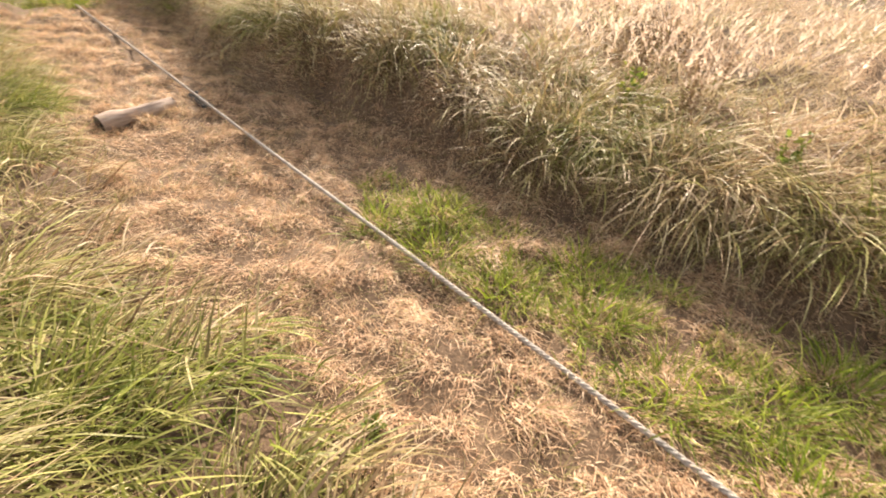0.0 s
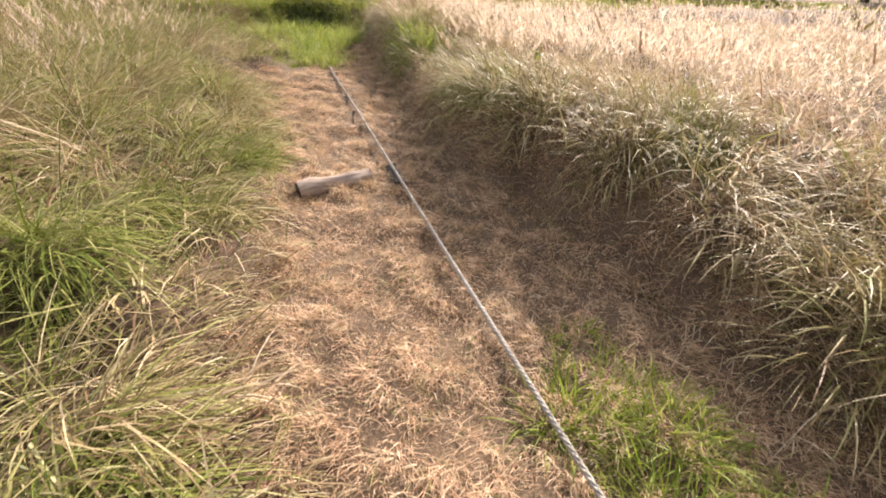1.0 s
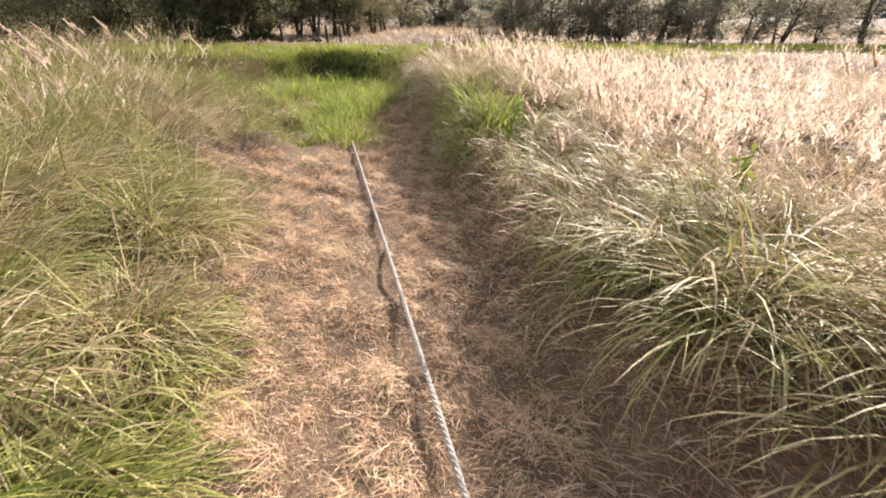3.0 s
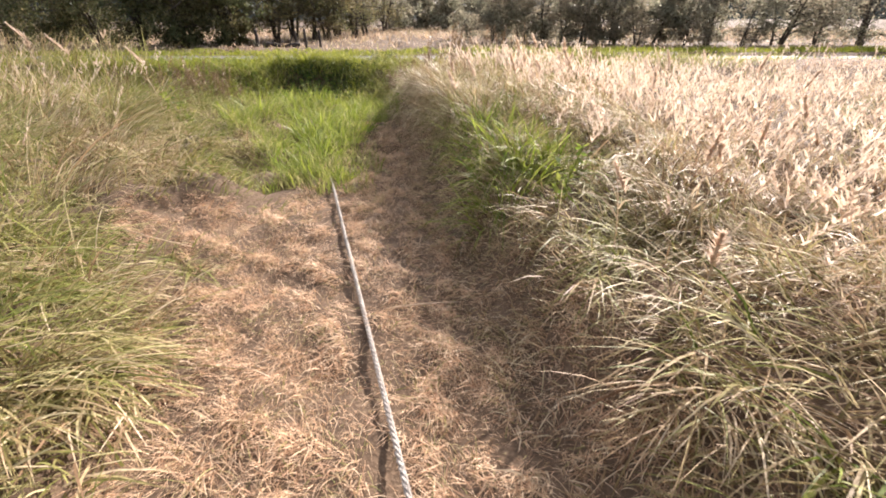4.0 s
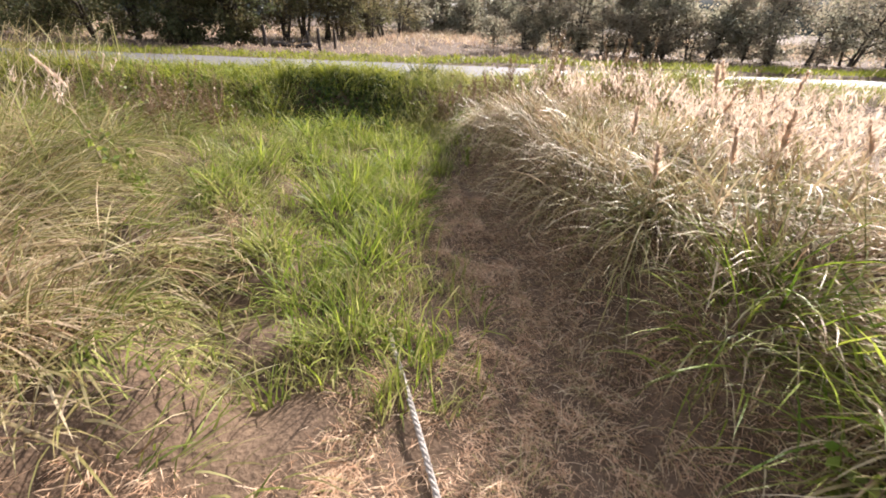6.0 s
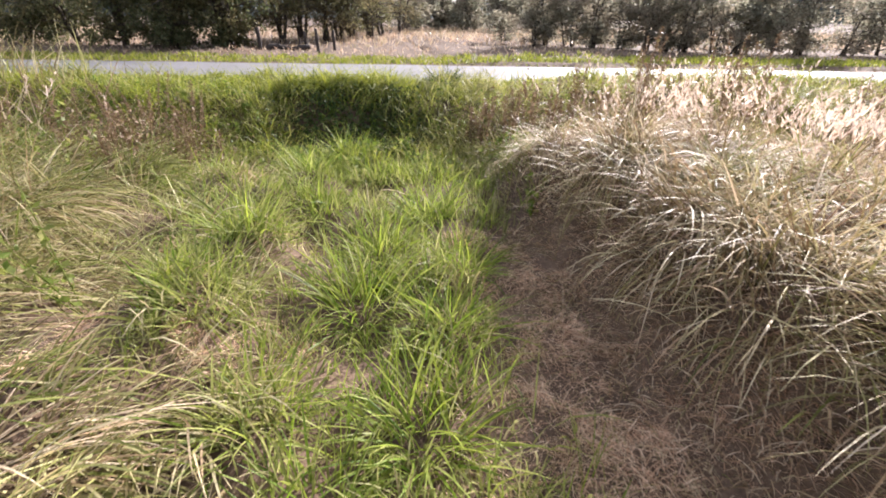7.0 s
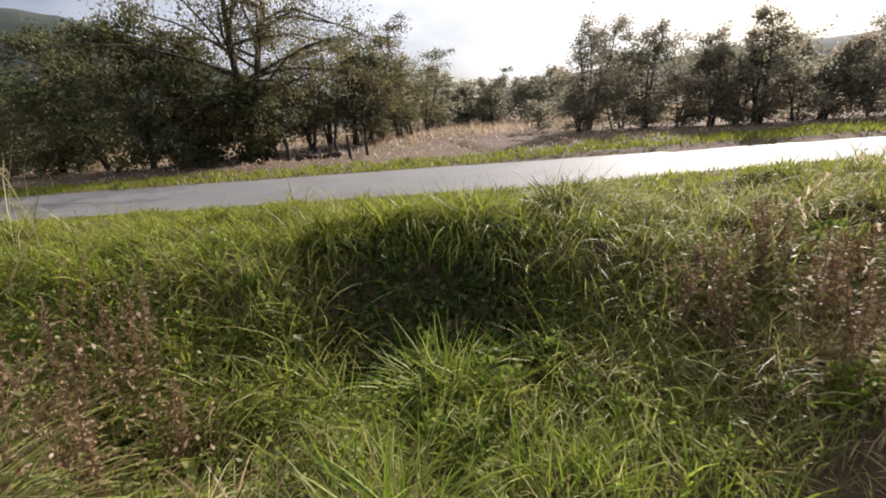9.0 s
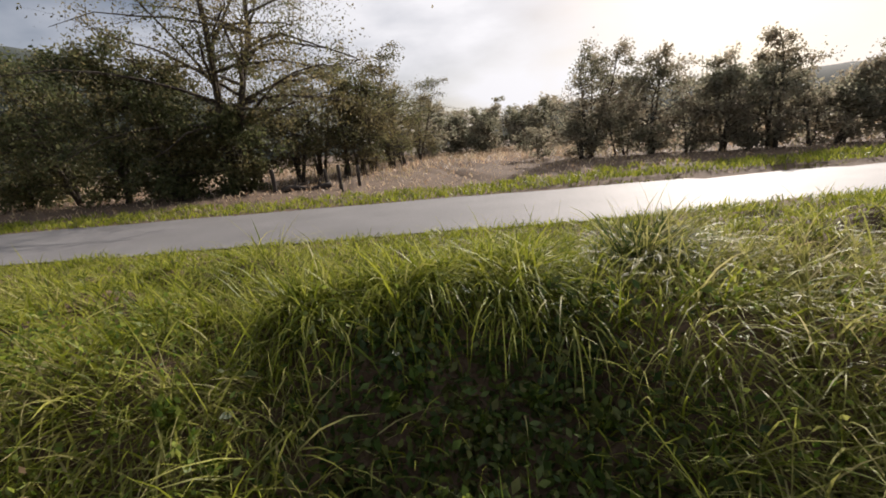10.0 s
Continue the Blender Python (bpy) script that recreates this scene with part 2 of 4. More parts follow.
def grid_mesh(name, xs, ys, height, material):
    gx, gy = np.meshgrid(xs, ys)
    verts = np.stack([gx, gy, height(gx, gy)], -1).reshape(-1, 3)
    w, h = len(xs), len(ys)
    i = (np.arange(h - 1)[:, None] * w + np.arange(w - 1)[None]).ravel()
    return mesh_from(name, verts, np.stack([i, i + 1, i + 1 + w, i + w], -1), material)


def stretch_axis(lo, hi, step, far_lo, far_hi):
    mid = np.arange(lo, hi, step)
    out_hi = hi + (far_hi - hi) * np.linspace(0, 1, 40) ** 3
    out_lo = lo - (lo - far_lo) * np.linspace(0, 1, 40)[1:][::-1] ** 3
    return np.concatenate([out_lo, mid, out_hi])


ground = new("ground", grid_mesh("ground", stretch_axis(-5, 7, 0.13, -900, 900), stretch_axis(-3, 22, 0.13, -300, 900), land, M_SOIL))
tagged(ground, "brown soil of a rough meadow with a beaten path", "ground", kind="structure")

# ---- road ----
def road_point(u, v):
    """u along the road, v across it."""
    d, n = np.array((0.972, -0.233)), np.array((0.233, 0.972))
    o = np.array((0.0, 21.2))
    return o[0] + d[0] * u + n[0] * v, o[1] + d[1] * u + n[1] * v


us, vs = np.linspace(-160, 160, 321), np.linspace(0, ROAD_W, 9)
gu, gv = np.meshgrid(us, vs)
rx_, ry_ = road_point(gu, gv + 0.06 * np.sin(gu * 1.9) * (np.abs(gv - ROAD_W / 2) > 1.9))
rz_ = 0.20 + 0.03 * (1 - ((gv - ROAD_W / 2) / (ROAD_W / 2)) ** 2)
i = (np.arange(8)[:, None] * 321 + np.arange(320)[None]).ravel()
road_me = mesh_from("road", np.stack([rx_, ry_, rz_], -1).reshape(-1, 3), np.stack([i, i + 1, i + 322, i + 321], -1), M_ROAD)
road = tagged(new("road", road_me), "narrow grey asphalt country road, shining in the sun", "road", kind="structure")

# ---- grass ----
def blades(base, length, width, heading, lean0, lean1, segs=3):
    """Curved tapering strips. heading: radians of the way they lean; lean0, lean1: radians from upright at root and tip."""
    n = len(base)
    s = (np.arange(segs) + 0.5) / segs
    th = lean0[:, None] + (lean1 - lean0)[:, None] * s[None]
    step = (length / segs)[:, None]
    r = np.concatenate([np.zeros((n, 1)), np.cumsum(np.sin(th) * step, 1)], 1)
    z = np.concatenate([np.zeros((n, 1)), np.cumsum(np.cos(th) * step, 1)], 1)
    hx, hy = np.cos(heading)[:, None], np.sin(heading)[:, None]
    mid = np.stack([base[:, 0:1] + r * hx, base[:, 1:2] + r * hy, base[:, 2:3] + z], -1)
    tw = heading + np.pi / 2 + RNG.normal(0, 0.7, n)
    side = np.stack([np.cos(tw), np.sin(tw), RNG.normal(0, 0.25, n)], -1)
    t = np.arange(segs + 1) / segs
    w = width[:, None] * 0.5 * (1 - 0.92 * t[None] ** 2.0)
    off = side[:, None, :] * w[..., None]
    verts = np.stack([mid - off, mid + off], 2).reshape(n, -1, 3)[:, :-1]
    k = 2 * segs + 1
    q = np.stack([np.array([0, 1, 3, 2]) + 2 * j for j in range(segs - 1)] + [np.array([2 * segs - 2, 2 * segs - 1, 2 * segs, 2 * segs])])
    quads = (np.arange(n)[:, None, None] * k + q[None]).reshape(-1, 4)
    return verts.reshape(-1, 3), quads, k


def grass_mesh(name, groups, material):
    """Joins several runs of blades: (base, length, width, heading, lean0, lean1, tone, segs)."""
    vs_, qs_, ts_, o = [], [], [], 0
    for base, length, width, heading, lean0, lean1, tone, segs in groups:
        if not len(base):
            continue
        v, q, k = blades(base, length, width, heading, lean0, lean1, segs)
        vs_.append(v), qs_.append(q + o), ts_.append(np.repeat(tone, k))
        o += len(v)
    return mesh_from(name, np.concatenate(vs_), np.concatenate(qs_), material, np.concatenate(ts_))


def gappy(x, y, size, seed, sparse=0.25, edge=-0.2):
    """Leaves thin places between clumps."""
    return (patches(x, y, size, seed) + 0.35 * patches(x, y, size * 0.4, seed + 5) > edge) | (RNG.random(len(x)) < sparse)


def scatter(x0, x1, y0, y1, density):
    n = int((x1 - x0) * (y1 - y0) * density)
    return RNG.uniform(x0, x1, n), RNG.uniform(y0, y1, n)


def on_land(x, y, sink=0.01):
    return np.stack([x, y, land(x, y) - sink], -1)


def lawn(x, y, length, width, tone, lean=(0.2, 1.0), heading=None, spread=3.2, segs=3):
    n = len(x)
    hd = RNG.normal(0, spread, n) + (0 if heading is None else heading)
    l0 = np.abs(RNG.normal(lean[0], 0.25, n))
    l1 = l0 + np.abs(RNG.normal(lean[1], 0.4, n))
    return (on_land(x, y), length * RNG.uniform(0.55, 1.25, n), width * RNG.uniform(0.6, 1.4, n), hd, l0, l1, np.clip(tone, 0, 1) * np.ones(n), segs)


def tussock(cx, cy, radius, height, count, tone, width=0.006, pull=(0, 0), droop=1.5, segs=4, lay=0.0):
    """Blades that rise from one crown and arch outwards; pull bends them all one way."""
    a = RNG.uniform(0, 2 * np.pi, count)
    r = radius * np.sqrt(RNG.uniform(0, 1, count))
    x, y = cx + r * np.cos(a) * 0.75 + RNG.normal(0, 0.03, count), cy + r * np.sin(a) * 0.75 + RNG.normal(0, 0.03, count)
    vx, vy = np.cos(a) * r / radius + pull[0] + RNG.normal(0, 0.42, count), np.sin(a) * r / radius + pull[1] + RNG.normal(0, 0.42, count)
    hd = np.arctan2(vy, vx)
    out = np.clip(np.hypot(vx, vy), 0, 1.4)
    l0 = 0.12 + lay + 0.5 * out + np.abs(RNG.normal(0, 0.1, count))
    l1 = l0 + droop * (0.3 + 0.7 * out) * RNG.uniform(0.5, 1.2, count)
    return (on_land(x, y), height * 1.35 * RNG.uniform(0.35, 1.2, count), width * RNG.uniform(0.6, 1.4, count), hd, l0, l1, np.clip(tone + RNG.normal(0, 0.2, count), 0, 1), segs)


def stuff(name, groups, material, label):
    ob = new(name, grass_mesh(name, groups, material))
    return tagged(ob, label, "grass", kind="stuff")


ROPE_FIT = np.polyfit((-4, 0, 2.2, 4.4, 7, 10, 12), (1.57, 1.25, 1.05, 0.875, 0.705, 0.46, 0.3), 3)


def rope_shade(x, y):
    """Inside the strip left of the rope where dark soil stands for its shadow."""
    d = np.asarray(x) - np.polyval(ROPE_FIT, y)
    return (d > -0.115 + 0.02 * patches(x, y, 0.4, 3)) & (d < 0.025) & (y > 5.8 + 0.5 * d) & (y < 10.2)


def bare(x, y):
    """Below 1 inside the two worn places to the left of the path."""
    return np.minimum(((x + 0.75) / 0.55) ** 2 + ((y - 9.1) / 0.5) ** 2, np.minimum(((x + 0.45) / 0.3) ** 2 + ((y - 11.85) / 0.3) ** 2, ((x + 1.35) / 0.35) ** 2 + ((y - 11.9) / 0.35) ** 2))


# cut straw on the path
x, y = scatter(-1.3, 2.9, -2.0, 13.0, 6300)
inside = (x > path_left(y) - 0.15 + 0.12 * patches(x, y, 0.5, 1)) & (x < path_right(y) + 0.25)
patch = (bare(x, y) < 1.15 + 0.4 * patches(x, y, 0.3, 5)) & (x < path_left(y))
inside &= (y < 10.1) | (x > 0.8 + 0.1 * patches(x, y, 0.4, 2))
# straw thinned to the dark soil, imitating the rope's shadow
thinned = rope_shade(x, y) & (RNG.random(len(x)) < 0.78)
want = (inside | patch) & ~thinned
x, y = x[want], y[want]
n = len(x)
clump = patches(x, y, 0.28, 3)
straw = lawn(x, y, 0.09 + 0.035 * clump, 0.0034, np.where(RNG.random(n) < 0.05, 0.8, 0.0), lean=(0.95, 0.75), heading=4.2 + 1.5 * patches(x, y, 0.6, 4), spread=1.0, segs=2)
straw[0][:, 2] += 0.035 * np.clip(clump, 0, 1)
flat = RNG.random(n) < 0.55
groups = [tuple(a[~flat] for a in straw[:7]) + (2,)]
lying = [a[flat] for a in straw[:7]]
lying[2] = lying[2] * 1.25
lying[4] = np.abs(RNG.normal(1.25, 0.2, len(lying[4])))
groups.append((*lying, 1))
for _ in range(1900):
    cy = RNG.uniform(-1.8, 12)
    cx = RNG.uniform(path_left(cy) - 0.2, path_right(cy) + 0.2)
    if rope_shade(cx, cy) or rope_shade(cx - 0.06, cy):
        continue
    g = tussock(cx, cy, 0.09, RNG.uniform(0.05, 0.12), 30, 0.0 if RNG.random() < 0.86 else 0.6, 0.0033, pull=(RNG.normal(0, 0.5), -0.3), droop=1.5, segs=2)
    groups.append(g)
for _ in range(40):
    f = RNG.random()
    g = tussock(0.1 + 0.56 * f, 4.37 + 0.18 * f + RNG.choice((-0.1, 0.1)) + RNG.normal(0, 0.025), 0.07, RNG.uniform(0.05, 0.09), 30, 0.1, 0.006, pull=(0, -0.3), droop=1.6, segs=2)
    g[0][:, 2] += RNG.uniform(0, 0.02)
    groups.append(g)
stuff("cut_grass", groups, M_STRAW, "short dry straw of mown grass matted on the path")

def sweep(x, y, mean):
    """The way in which lodged clumps lean together."""
    a = mean + 1.5 * float(patches(x, y, 1.5, 12)) + RNG.normal(0, 0.25)
    return 0.95 * math.cos(a), 0.95 * math.sin(a)


# rank grass to the left of the path
groups = []
def verge_left(y):
    return np.where(np.asarray(y) < 9.5, path_left(y), np.minimum(path_left(y), -0.3 - 0.25 * smooth_step(11.5, 14.0, y)))


x, y = scatter(-4.5, 0.6, -2.2, 16.2, 260)
keep = (x < verge_left(y) - 0.02 + 0.15 * patches(x, y, 0.6, 7)) & (bare(x, y) > 0.9) & (across(x, y) < -4.6)
x, y = x[keep], y[keep]
near = 1 - smooth_step(0.0, 0.9, verge_left(y) - x)
keep = gappy(x, y, 0.6, 3, 0.2, -0.05)
x, y, near = x[keep], y[keep], near[keep]
tall = smooth_step(1.0, 2.4, verge_left(y) - x) * smooth_step(3.0, 6.5, y)
green = 0.62 + 0.7 * patches(x, y, 0.9, 9) + 0.15 * near
groups.append(lawn(x, y, 0.20 + 0.14 * (1 - near) + 0.55 * tall + 0.12 * patches(x, y, 0.5, 6), 0.009, np.clip(green + RNG.normal(0, 0.3, len(x)), 0, 1), lean=(0.7, 1.1), heading=0.3 + 1.5 * patches(x, y, 0.7, 13), spread=0.7))
# lodged mats that swirl over the tufts
x, y = scatter(-3.0, 0.5, -2.2, 13.0, 430)
keep = gappy(x, y, 0.5, 8, 0.1, -0.05) & (x < verge_left(y) - 0.05) & (bare(x, y) > 0.9)
x, y = x[keep], y[keep]
mat = lawn(x, y, 0.34, 0.009, np.clip(0.42 + 0.75 * patches(x, y, 0.8, 9) + RNG.normal(0, 0.2, len(x)), 0, 1), lean=(1.0, 0.75), heading=-0.4 + 1.6 * patches(x, y, 0.8, 12), spread=0.35)
mat[0][:, 2] += 0.06 + 0.11 * np.clip(patches(x, y, 0.45, 6) + 0.4, 0, 1.3) * smooth_step(0, 0.4, verge_left(y) - x)
groups.append(mat)
for _ in range(400):
    cx, cy = RNG.uniform(-3.8, 0.3), RNG.uniform(-2.0, 15.0)
    if cx > verge_left(cy) - 0.18 or bare(cx, cy) < 1.3 or across(cx, cy) > -5.2:
        continue
    d = float(verge_left(cy)) - cx
    h = RNG.uniform(0.22, 0.38) + 0.14 * min(d, 1.2) + (0.34 if d > 1.5 and cy > 4.5 else 0)
    groups.append(tussock(cx, cy, RNG.uniform(0.2, 0.4), h * 1.1, int(RNG.uniform(100, 180)), 0.55 + 0.6 * float(patches(cx, cy, 0.9, 9)) + RNG.normal(0, 0.2), 0.009, pull=sweep(cx, cy, -0.2), droop=1.5, lay=RNG.uniform(0.1, 0.6)))
stuff("rank_grass", groups, M_LONG, "long matted green and straw-coloured grass beside the path")

# rank grass on the bank to the right of the path
groups = []
x, y = scatter(1.0, 5.5, -2.2, 15.8, 380)
keep = gappy(x, y, 0.6, 4, 0.3) & (x > path_right(y) + 0.12 + 0.25 * patches(x, y, 0.7, 8)) & (across(x, y) < -4.8)
x, y = x[keep], y[keep]
d = x - path_right(y)
groups.append(lawn(x, y, 0.30 + 0.10 * smooth_step(0, 1, d), 0.0075, np.clip(0.35 - 0.1 * d + 0.6 * patches(x, y, 0.8, 3) + RNG.normal(0, 0.25, len(x)), 0, 1), lean=(0.7, 1.1), heading=3.5 + 1.5 * patches(x, y, 0.7, 12), spread=0.7))
for _ in range(290):
    cy = RNG.uniform(-2.0, 15.2)
    cx = path_right(cy) + 0.3 + abs(RNG.normal(0.05, 0.8))
    if across(cx, cy) > -5.2:
        continue
    if cy > 5.6 and cy < 7.8 and cx < path_right(cy) + 0.55 and RNG.random() < 0.7:
        continue
    d = cx - path_right(cy)
    tone = 0.44 + 0.7 * float(patches(cx, cy, 0.9, 3)) - 0.15 * d
    groups.append(tussock(cx, cy, 0.3, RNG.uniform(0.24, 0.40), int(RNG.uniform(80, 160)), tone, 0.008, pull=sweep(cx, cy, 4.1), droop=1.5, lay=RNG.uniform(0.0, 0.45)))
x, y = scatter(1.0, 4.2, -2.2, 13.5, 420)
keep = gappy(x, y, 0.6, 9, 0.1, -0.05) & (x > path_right(y) + 0.15)
x, y = x[keep], y[keep]
mat = lawn(x, y, 0.40, 0.008, np.clip(0.3 + 0.4 * patches(x, y, 1.0, 3) + RNG.normal(0, 0.25, len(x)), 0, 1), lean=(0.95, 0.8), heading=3.6 + 1.4 * patches(x, y, 0.9, 11), spread=0.4)
mat[0][:, 2] += 0.06 + 0.12 * np.clip(patches(x, y, 0.5, 8) + 0.4, 0, 1.3) * smooth_step(0, 0.4, x - path_right(y))
groups.append(mat)
x, y = scatter(1.0, 3.2, -2.0, 14.2, 1500)
keep = (x > path_right(y) - 0.3 + 0.12 * patches(x, y, 0.5, 2)) & (x < path_right(y) + 0.5) & gappy(x, y, 0.4, 7, 0.5, -0.2)
x, y = x[keep], y[keep]
groups.append(lawn(x, y, 0.17 + 0.07 * patches(x, y, 0.5, 2), 0.006, np.clip(0.1 + 0.35 * patches(x, y, 0.9, 3) + RNG.normal(0, 0.15, len(x)), 0, 1), lean=(0.9, 1.0), heading=3.6 + 1.2 * patches(x, y, 0.6, 12), spread=0.6))
stuff("bank_grass", groups, M_LONG, "tall drooping grass on the bank beside the path")

# pale reed field
groups = []
x, y = scatter(1.8, 13, -2.5, 17.5, 300)
keep = gappy(x, y, 0.9, 6, 0.22, -0.12) & (x > path_right(y) + 0.7 + 0.3 * patches(x, y, 0.9, 5)) & (across(x, y) < -3.6 - 0.05 * x)
x, y = x[keep], y[keep]
far = smooth_step(1.0, 3.2, x - path_right(y)) * (1 - 0.75 * smooth_step(8.0, 11.5, y))
groups.append(lawn(x, y, 0.40 + 0.30 * far + 0.16 * patches(x, y, 0.9, 4), 0.0075, np.clip(0.1 + 0.6 * patches(x, y, 1.3, 10) + RNG.normal(0, 0.15, len(x)), 0, 1), lean=(0.6, 1.4), heading=3.6 + 1.9 * patches(x, y, 0.9, 8), spread=0.7, segs=3))
stuff("reed_field", groups, M_FIELD, "pale dry reed grass of the open meadow")

# grass on the far left
groups = []
x, y = scatter(-13, -2.6, -2.5, 20, 62)
keep = (across(x, y) < -3.2) & (RNG.random(len(x)) < smooth_step(-2.6, -5.0, x))
x, y = x[keep], y[keep]
groups.append(lawn(x, y, 1.0 + 0.2 * patches(x, y, 1.2, 4), 0.014, np.clip(0.4 + 0.4 * patches(x, y, 2.0, 10) + RNG.normal(0, 0.2, len(x)), 0, 1), lean=(0.25, 1.0), heading=0.0, spread=1.4))
x, y = scatter(-45, 45, -30, 22, 4)
keep = (across(x, y) < -3.2) & ((x < -12) | (x > 14) | (y < -2.3))
x, y = x[keep], y[keep]
groups.append(lawn(x, y, 0.6, 0.08, np.clip(0.3 + 0.4 * patches(x, y, 3.0, 10) + RNG.normal(0, 0.2, len(x)), 0, 1), lean=(0.4, 1.0), segs=2))
stuff("meadow_grass", groups, M_LONG, "mixed green and dry meadow grass")

# lush grass in the hollow before the road
groups = []
x, y = scatter(-1.6, 1.9, 9.6, 15.6, 1300)
keep = (x > -0.9 - 0.5 * patches(x, y, 0.8, 4) - 0.3 * (y - 12)) & (x < 0.95 + 0.12 * patches(x, y, 0.6, 3) + 0.75 * smooth_step(12.2, 13.4, y)) & (y > 9.9 - 0.3 * patches(x, y, 0.4, 2)) & (y < 15.0) & gappy(x, y, 0.45, 11, 0.18, 0.05)
x, y = x[keep], y[keep]
groups.append(lawn(x, y, 0.24 + 0.12 * patches(x, y, 0.5, 2), 0.009, np.clip(0.66 + 0.3 * patches(x, y, 0.7, 9) + RNG.normal(0, 0.28, len(x)), 0, 1), lean=(0.15, 1.0), segs=3))
x, y = scatter(1.0, 3.0, -2.0, 2.4, 1500)
keep = (x > 1.3 - 0.1 * y + 0.1 * patches(x, y, 0.4, 3)) & (x < 2.3 - 0.3 * np.maximum(y, 0)) & (patches(x, y, 0.55, 4) > -0.25)
x, y = x[keep], y[keep]
groups.append(lawn(x, y, 0.13 + 0.05 * patches(x, y, 0.4, 2), 0.007, np.clip(0.75 + RNG.normal(0, 0.25, len(x)), 0, 1), lean=(0.3, 1.1), segs=3))
stuff("lush_grass", groups, M_LUSH, "fresh bright green grass in the hollow at the end of the path")

# bank and verge of the road
groups = []
x, y = scatter(-9, 11, 14.2, 22.4, 420)
v = across(x, y)
keep = gappy(x, y, 0.7, 5, 0.25, -0.15) & ~((np.abs(x - 0.2) < 0.75) & (y > 15.6) & (y < 16.85)) & (v > -5.9 + 0.4 * patches(x, y, 0.9, 6)) & (v < 0.02 + 0.10 * patches(x, y, 0.5, 3)) & (RNG.random(len(x)) < 1.15 - 0.06 * np.abs(x))
x, y, v = x[keep], y[keep], v[keep]
tall = 1 - smooth_step(-4.4, -2.6, v)
groups.append(lawn(x, y, 0.14 + 0.26 * tall + 0.06 * patches(x, y, 0.6, 5), 0.0105, np.clip(0.95 - 0.35 * smooth_step(0.8, 2.2, x) * tall + 0.3 * patches(x, y, 1.1, 2) + RNG.normal(0, 0.25, len(x)), 0, 1), lean=(0.4, 1.1), heading=4.6, spread=1.6))
x, y = scatter(-8, 9, 15.0, 23.2, 470)
v = across(x, y)
keep = (v > -4.4) & (v < 0.05 + 0.08 * patches(x, y, 0.5, 3))
x, y = x[keep], y[keep]
groups.append(lawn(x, y, 0.14 + 0.09 * patches(x, y, 0.6, 2), 0.015, np.clip(1.0 + RNG.normal(0, 0.15, len(x)), 0, 1), lean=(0.4, 1.0), heading=4.4, spread=1.5, segs=2))
x, y = scatter(-3.2, 3.2, 14.2, 17.6, 900)
v = across(x, y)
keep = (v > -6.4) & (v < -4.5) & gappy(x, y, 0.5, 7, 0.2, -0.1) & ~((np.abs(x - 0.2) < 0.72) & (y > 15.6) & (y < 16.8) & (RNG.random(len(x)) < 0.6))
x, y = x[keep], y[keep]
groups.append(lawn(x, y, 0.26 + 0.08 * patches(x, y, 0.5, 5), 0.012, np.clip(0.9 + 0.3 * patches(x, y, 0.8, 2) + RNG.normal(0, 0.2, len(x)), 0, 1), lean=(0.6, 1.5), heading=4.6, spread=0.9))
for _ in range(270):
    cx, cv = RNG.uniform(-6, 8), RNG.uniform(-5.9, -2.6)
    cy = 21.2 + cv / 0.972 - 0.24 * cx
    if abs(cx - 0.2) < 0.75 and 15.5 < cy < 16.85:
        continue
    groups.append(tussock(cx, cy, 0.3, RNG.uniform(0.26, 0.46), int(RNG.uniform(60, 120)), 0.8 + 0.3 * float(patches(cx, cy, 1.0, 2)) - 0.3 * (cx > 1.2), 0.010, pull=(-0.1 + RNG.normal(0, 0.3), -0.7), droop=1.9))
for _ in range(34):
    cx, cy = RNG.uniform(-0.7, 1.15), RNG.uniform(16.85, 17.4)
    groups.append(tussock(cx, cy, 0.3, RNG.uniform(0.2, 0.34), 90, 0.95, 0.011, pull=(RNG.normal(0, 0.3), -0.9), droop=2.0))
for _ in range(60):
    cx, cv = RNG.uniform(-3.2, 3.4), RNG.uniform(-6.3, -4.6)
    cy = 21.2 + cv / 0.972 - 0.24 * cx
    if abs(cx - 0.2) < 0.8 and cy > 15.5:
        continue
    groups.append(tussock(cx, cy, 0.22, RNG.uniform(0.2, 0.36), 80, RNG.uniform(0.0, 0.4), 0.008, pull=(RNG.normal(0, 0.4), -0.7), droop=2.0))
stuff("road_bank_grass", groups, M_VERGE, "green grass hanging over the bank of the road")
x, y = scatter(-60, 60, 8, 42, 60)
v = across(x, y)
keep = (v > -3.5) & (v < -0.03) & ((x < -8.5) | (x > 10.5))
groups = [lawn(x[keep], y[keep], 0.16, 0.02, np.clip(0.8 + RNG.normal(0, 0.2, keep.sum()), 0, 1), segs=2)]
x, y = scatter(-18, 26, 14, 32, 160)
v = across(x, y) - ROAD_W
keep = (v > 0.02 + 0.08 * patches(x, y, 0.6, 3)) & (v < 2.2 + 0.5 * patches(x, y, 2.0, 7))
x, y = x[keep], y[keep]
groups.append(lawn(x, y, 0.2, 0.028, np.clip(1.0 + RNG.normal(0, 0.15, len(x)), 0, 1), segs=2))
stuff("far_verge_grass", groups, M_VERGE, "short green grass on the far verge of the road")
x, y = scatter(-40, 50, 22, 70, 11)
v = across(x, y) - ROAD_W
keep = (v > 1.8 + 0.5 * patches(x, y, 2.0, 7))
x, y = x[keep], y[keep]
